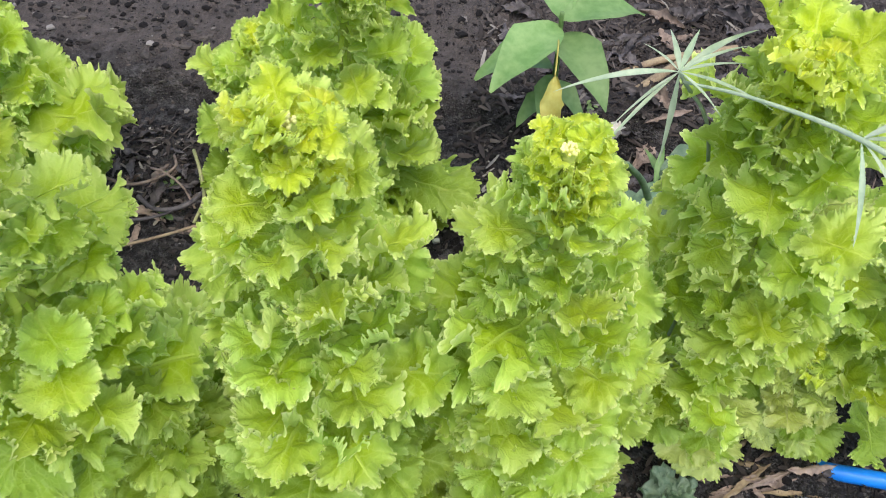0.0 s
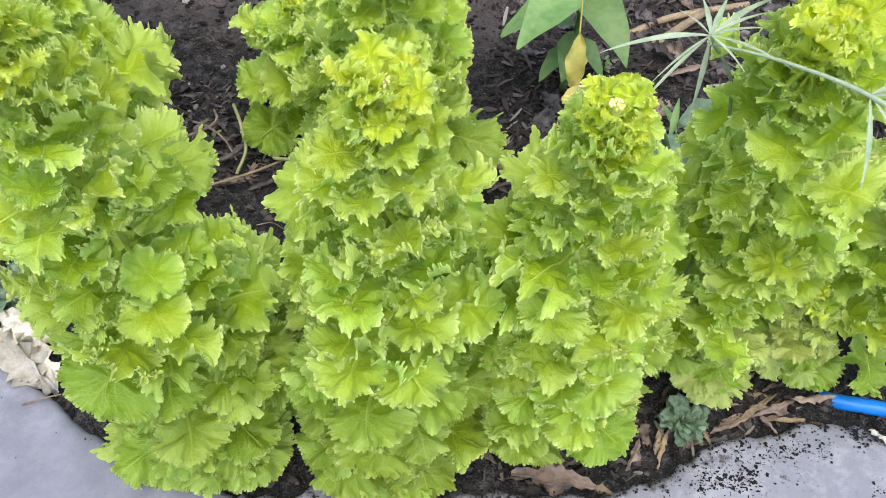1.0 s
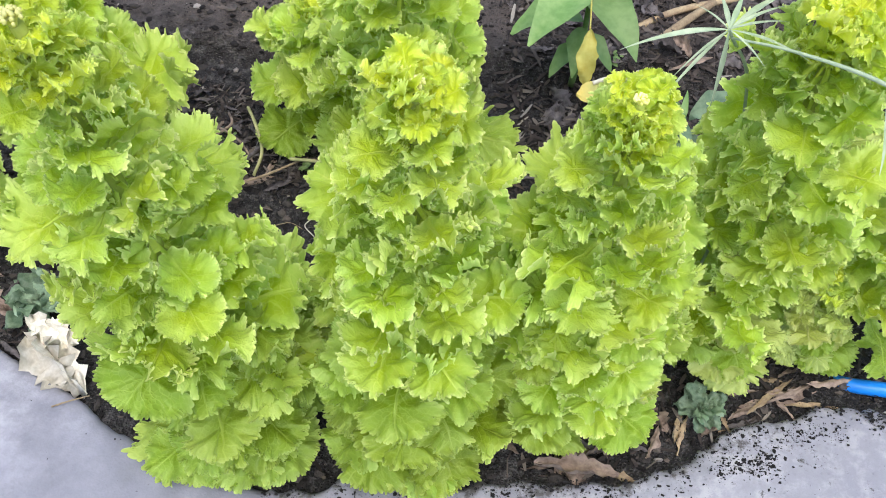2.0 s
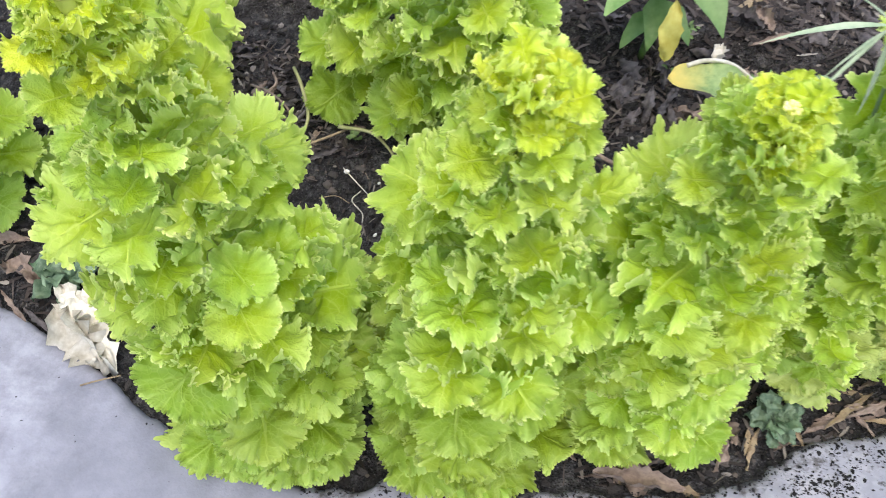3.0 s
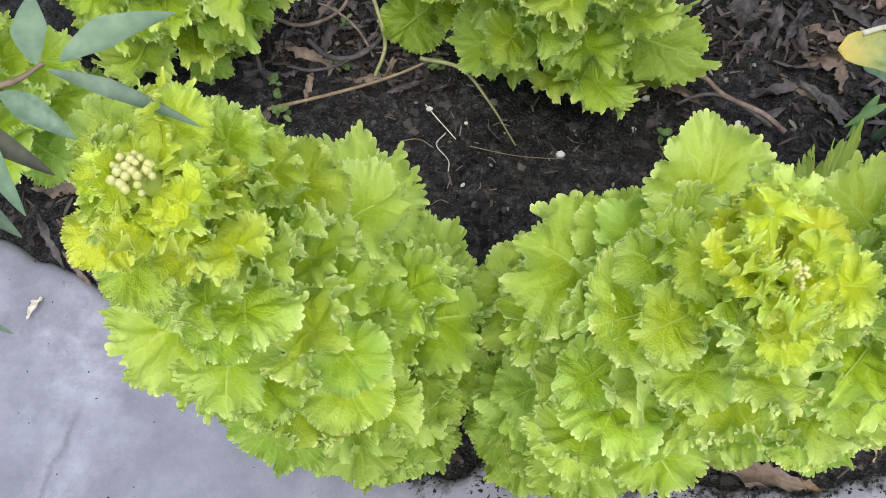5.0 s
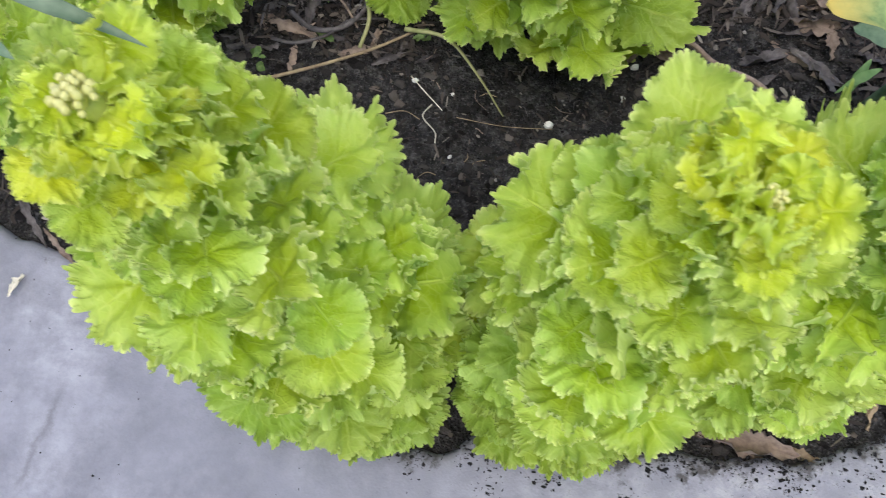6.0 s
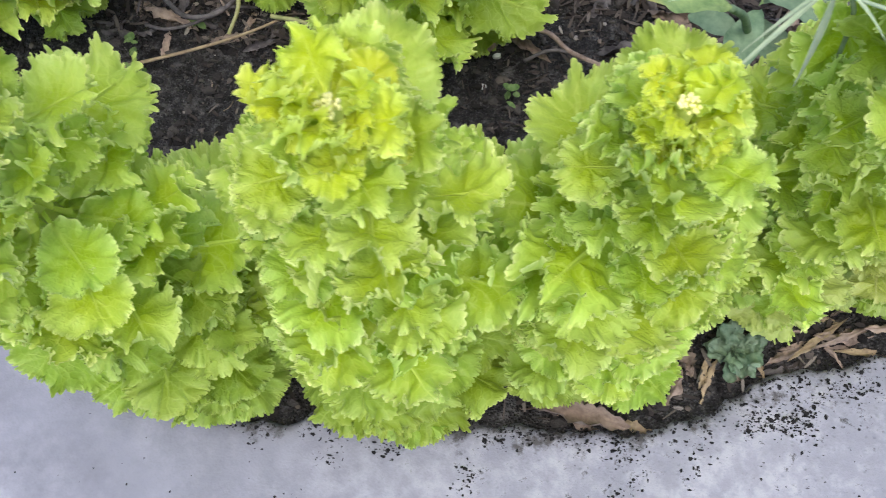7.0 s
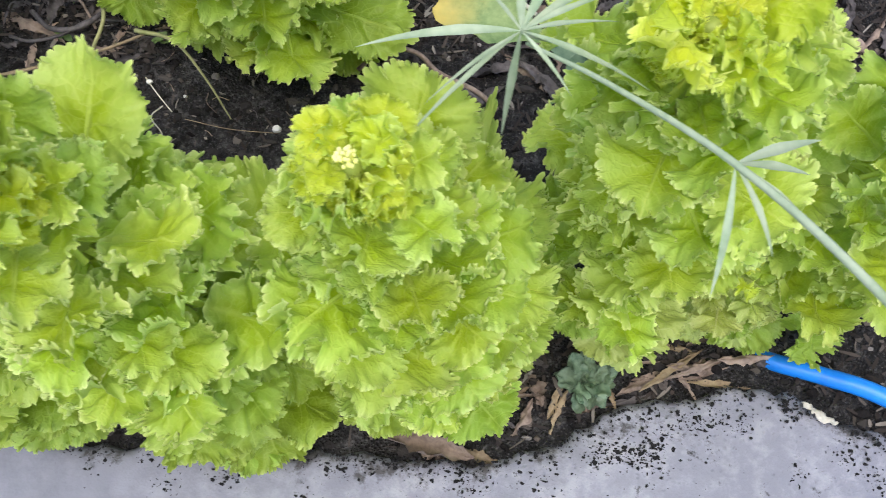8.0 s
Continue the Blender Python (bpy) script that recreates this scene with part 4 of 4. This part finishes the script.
stalk([(-0.205, 0.352, -0.006), (-0.188, 0.335, -0.004), (-0.166, 0.316, -0.006)], 0.0007, 0.0005, M_WHITE, "thin pale root lying on soil", "loose_root")
stalk([(-0.178, 0.322, -0.007), (-0.185, 0.305, -0.003), (-0.170, 0.290, -0.005), (-0.168, 0.278, -0.007)], 0.0009, 0.0006, M_WHITE, "thin pale root lying on soil", "loose_root")
stalk([(-0.225, 0.305, -0.007), (-0.205, 0.309, -0.004), (-0.188, 0.303, -0.007)], 0.0006, 0.0004, M_STRAW, "thin pale root lying on soil", "loose_root")
stalk([(-0.15, 0.31, -0.006), (-0.10, 0.305, -0.003), (-0.05, 0.31, -0.006)], 0.0005, 0.0004, M_STRAW, "thin pale root lying on soil", "loose_root")
for k in range(26):
    x, y, a = lit.uniform(-0.28, 0.0), lit.uniform(0.24, 0.40), lit.uniform(0, 6.28)
    d = lit.uniform(0.004, 0.013)
    z = soil_z(x, y) + 0.0015
    stalk([(x, y, z), (x + d * math.cos(a), y + d * math.sin(a), z + 0.002), (x + 2 * d * math.cos(a + 0.4), y + 2 * d * math.sin(a + 0.4), z)], 0.0005, 0.0003, lit.choice((M_STRAW, M_DRYD, M_DRY)), "thin bit of root on soil", "loose_root", 5)


def chip(x, y, a, b, thick, az, label="white chip of shell lying on soil"):
    """A flat, broken-edged flake."""
    r = random.Random(int(1000 * (x + 2 * y + 3)))
    bm = bmesh.new()
    n = 9
    ring = [Vector((a * math.cos(6.283 * k / n) * r.uniform(0.75, 1.1), b * math.sin(6.283 * k / n) * r.uniform(0.75, 1.1), 0)) for k in range(n)]
    lo = [bm.verts.new(p + Vector((0, 0, -thick))) for p in ring]
    mid = [bm.verts.new(p * 1.03) for p in ring]
    hi = [bm.verts.new(p * 0.8 + Vector((0, 0, thick * (1 + 0.6 * r.random())))) for p in ring]
    for p, q in ((lo, mid), (mid, hi)):
        for k in range(n):
            bm.faces.new((p[k], p[(k + 1) % n], q[(k + 1) % n], q[k]))
    bm.faces.new(hi)
    bm.faces.new(lo[::-1])
    me = bpy.data.meshes.new("chip")
    bm.to_mesh(me)
    bm.free()
    ob = part("chip", me, M_CHIP)
    ob.matrix_world = Matrix.Translation((x, y, soil_z(x, y) + thick * 0.8)) @ Matrix.Rotation(radians(az), 4, "Z") @ Matrix.Rotation(radians(12), 4, "X")
    return tagged(ob, label, "chip", "pale chips on the soil")


chip(0.135, 0.376, 0.016, 0.007, 0.0012, -60)
chip(0.030, 0.398, 0.005, 0.004, 0.002, 20)
chip(-0.054, 0.318, 0.0055, 0.0045, 0.0025, 0, "small white stone lying on soil")
chip(0.020, 0.360, 0.004, 0.0035, 0.002, 40, "small white stone lying on soil")
chip(-0.200, 0.348, 0.004, 0.0028, 0.0015, 10, "small white stone lying on soil")
chip(-0.158, 0.338, 0.0025, 0.002, 0.0015, 0, "small white stone lying on soil")
chip(-0.151, 0.268, 0.003, 0.002, 0.0015, 50, "small white stone lying on soil")
chip(-0.412, 0.560, 0.006, 0.004, 0.002, 50, "small white stone lying on soil")
chip(0.62, 0.74, 0.022, 0.016, 0.008, 20, "white stone lying among dry leaves")


stalk([(-0.418, 0.031, 0.003), (-0.400, 0.038, 0.006), (-0.378, 0.046, 0.008)], 0.0011, 0.0008, M_STRAW, "short pale straw lying on the concrete")


# ---- tiny clover-like seedlings ----
def tiny_seedling(x, y, seed):
    r = random.Random(seed)
    root = tagged(new("seedling"), "tiny green seedling sprouting from soil", "seedling", "tiny seedlings")
    root.location = (x, y, soil_z(x, y))
    for k in range(7):
        me = blade_mesh("leaf", r.uniform(0.006, 0.014), r.uniform(0.004, 0.009), arch=0.6, cup=0.3, point=0.5, seed=seed + k, nx=4, ny=6)
        leaf_part("leaf", me, M_SPROUT, root, aim((r.uniform(-0.006, 0.006), r.uniform(-0.006, 0.006), r.uniform(0.004, 0.02)), k * 137.5, r.uniform(5, 40)))
    return root


for k, (x, y) in enumerate([(-0.372, 0.345), (-0.355, 0.318), (-0.305, 0.385), (-0.315, 0.44), (-0.20, 0.40), (-0.19, 0.445), (0.05, 0.345), (0.21, 0.62), (0.19, 0.56)]):
    tiny_seedling(x, y, 400 + 10 * k)


# ---- crumbs of soil ----
def crumbs(name, spots, label, material):
    t = (1 + 5 ** 0.5) / 2
    ico = [Vector(v).normalized() for v in ((-1, t, 0), (1, t, 0), (-1, -t, 0), (1, -t, 0), (0, -1, t), (0, 1, t), (0, -1, -t), (0, 1, -t), (t, 0, -1), (t, 0, 1), (-t, 0, -1), (-t, 0, 1))]
    tri = ((0, 11, 5), (0, 5, 1), (0, 1, 7), (0, 7, 10), (0, 10, 11), (1, 5, 9), (5, 11, 4), (11, 10, 2), (10, 7, 6), (7, 1, 8), (3, 9, 4), (3, 4, 2), (3, 2, 6), (3, 6, 8), (3, 8, 9), (4, 9, 5), (2, 4, 11), (6, 2, 10), (8, 6, 7), (9, 8, 1))
    r = random.Random(len(spots))
    verts, faces = [], []
    for x, y, z, s in spots:
        b = len(verts)
        sx, sy, sz = s * r.uniform(0.5, 2.0), s * r.uniform(0.5, 1.6), s * r.uniform(0.4, 0.8)
        verts += [(x + v.x * sx * r.uniform(0.45, 1.3), y + v.y * sy * r.uniform(0.45, 1.3), z + v.z * sz + sz * 0.5) for v in ico]
        faces += [(b + i, b + j, b + k) for i, j, k in tri]
    ob = part(name, mesh_from(name, verts, faces, smooth=False), material)
    return tagged(ob, label, "soil", kind="stuff")


spots = []
for _ in range(26000):
    x, y = lit.uniform(-0.75, 0.75), lit.uniform(-0.03, 0.85)
    if y > edge_y(x) + 0.004:
        spots.append((x, y, soil_z(x, y), 0.0009 + 0.0048 * lit.random() ** 5))
crumbs("soil_crumbs", spots, "dark crumbs and small clods of garden soil", M_CLOD)
spots = []
centres = [(-0.16 + 0.80 * lit.random() ** 0.7, 0.010 + abs(lit.gauss(0.0, 0.036))) for _ in range(44)] + [(0.35 + lit.gauss(0, 0.04), 0.04 + lit.gauss(0, 0.012)) for _ in range(16)]
for _ in range(3600):
    cx, off = lit.choice(centres)
    x = cx + lit.gauss(0, 0.008)
    off = off + lit.gauss(0, 0.006)
    if lit.random() < 0.40:
        x, off = lit.uniform(-0.17, 0.64), abs(lit.gauss(0.0, 0.009))
    elif lit.random() < 0.12:
        off = lit.uniform(0, 0.22)
    spots.append((x, edge_y(x) - max(0.0, off) - 0.002, 0.0, 0.0004 + 0.0014 * lit.random() ** 3))
for _ in range(70):
    x = lit.uniform(-0.6, -0.1)
    spots.append((x, edge_y(x) - lit.uniform(0.01, 0.2), 0.0, 0.0004 + 0.0008 * lit.random() ** 2))
crumbs("spilled_soil", spots, "dark soil crumbs spilled on the concrete", M_SPILL)


def flake_material():
    m, nt, o = new_material("leaf_flake")
    g = node(nt, "ShaderNodeNewGeometry").outputs["Random Per Island"]
    col = ramp(nt, g, [(0.0, (0.014, 0.012, 0.011)), (0.5, (0.042, 0.034, 0.030)), (0.8, (0.085, 0.070, 0.062)), (0.95, (0.19, 0.165, 0.14)), (1.0, (0.40, 0.37, 0.32))])
    tc = node(nt, "ShaderNodeTexCoord").outputs["Object"]
    n1 = node(nt, "ShaderNodeTexNoise", {"Vector": tc, "Scale": 300.0, "Detail": 3}).outputs[0]
    col = mix(nt, math_node(nt, "MULTIPLY", n1, 0.5), col, (0.05, 0.04, 0.035))
    nt.links.new(node(nt, "ShaderNodeBsdfPrincipled", {"Base Color": col, "Roughness": 0.8, "Specular IOR Level": 0.2}).outputs[0], o.inputs[0])
    return m


def flakes(name, areas, label):
    """Torn bits of dead leaf and bark: small bent strips."""
    verts, faces = [], []
    for x0, x1, y0, y1, count, size in areas:
        for _ in range(count):
            x, y = lit.uniform(x0, x1), lit.uniform(y0, y1)
            if y < edge_y(x) + 0.003:
                continue
            a, ln, wd = lit.uniform(0, 6.28), size * lit.uniform(0.25, 1.5), size * lit.uniform(0.04, 0.34)
            z, tilt = soil_z(x, y) + lit.uniform(0.001, 0.007), lit.uniform(-0.35, 0.35)
            d, s = Vector((math.cos(a), math.sin(a), tilt)), Vector((-math.sin(a), math.cos(a), lit.uniform(-0.6, 0.6)))
            bend = lit.uniform(-0.25, 0.45) * ln
            b0 = len(verts)
            for k in range(4):
                t = k / 3 - 0.5
                w = wd * (1 - 1.5 * abs(t)) * lit.uniform(0.7, 1.2) * 0.5 + 0.0004
                c = Vector((x, y, z)) + d * ln * t + Vector((0, 0, bend * (0.25 - t * t)))
                verts += [tuple(c - s * w), tuple(c + s * w)]
            faces += [(b0 + 2 * k, b0 + 2 * k + 1, b0 + 2 * k + 3, b0 + 2 * k + 2) for k in range(3)]
    ob = part(name, mesh_from(name, verts, faces), flake_material())
    return tagged(ob, label, "litter", kind="stuff")


flakes("leaf_litter", [(-0.46, -0.20, 0.37, 0.56, 700, 0.016), (0.05, 0.24, 0.34, 0.46, 110, 0.014), (0.24, 0.66, 0.34, 0.46, 560, 0.020), (0.05, 0.66, 0.46, 0.95, 2800, 0.023), (0.08, 0.62, 0.0, 0.20, 800, 0.015), (-0.30, 0.10, 0.22, 0.42, 260, 0.010), (-0.75, -0.42, 0.06, 0.26, 260, 0.018), (-0.16, -0.04, -0.03, 0.05, 60, 0.014)],
       "torn brown bits of dead leaves on the soil")
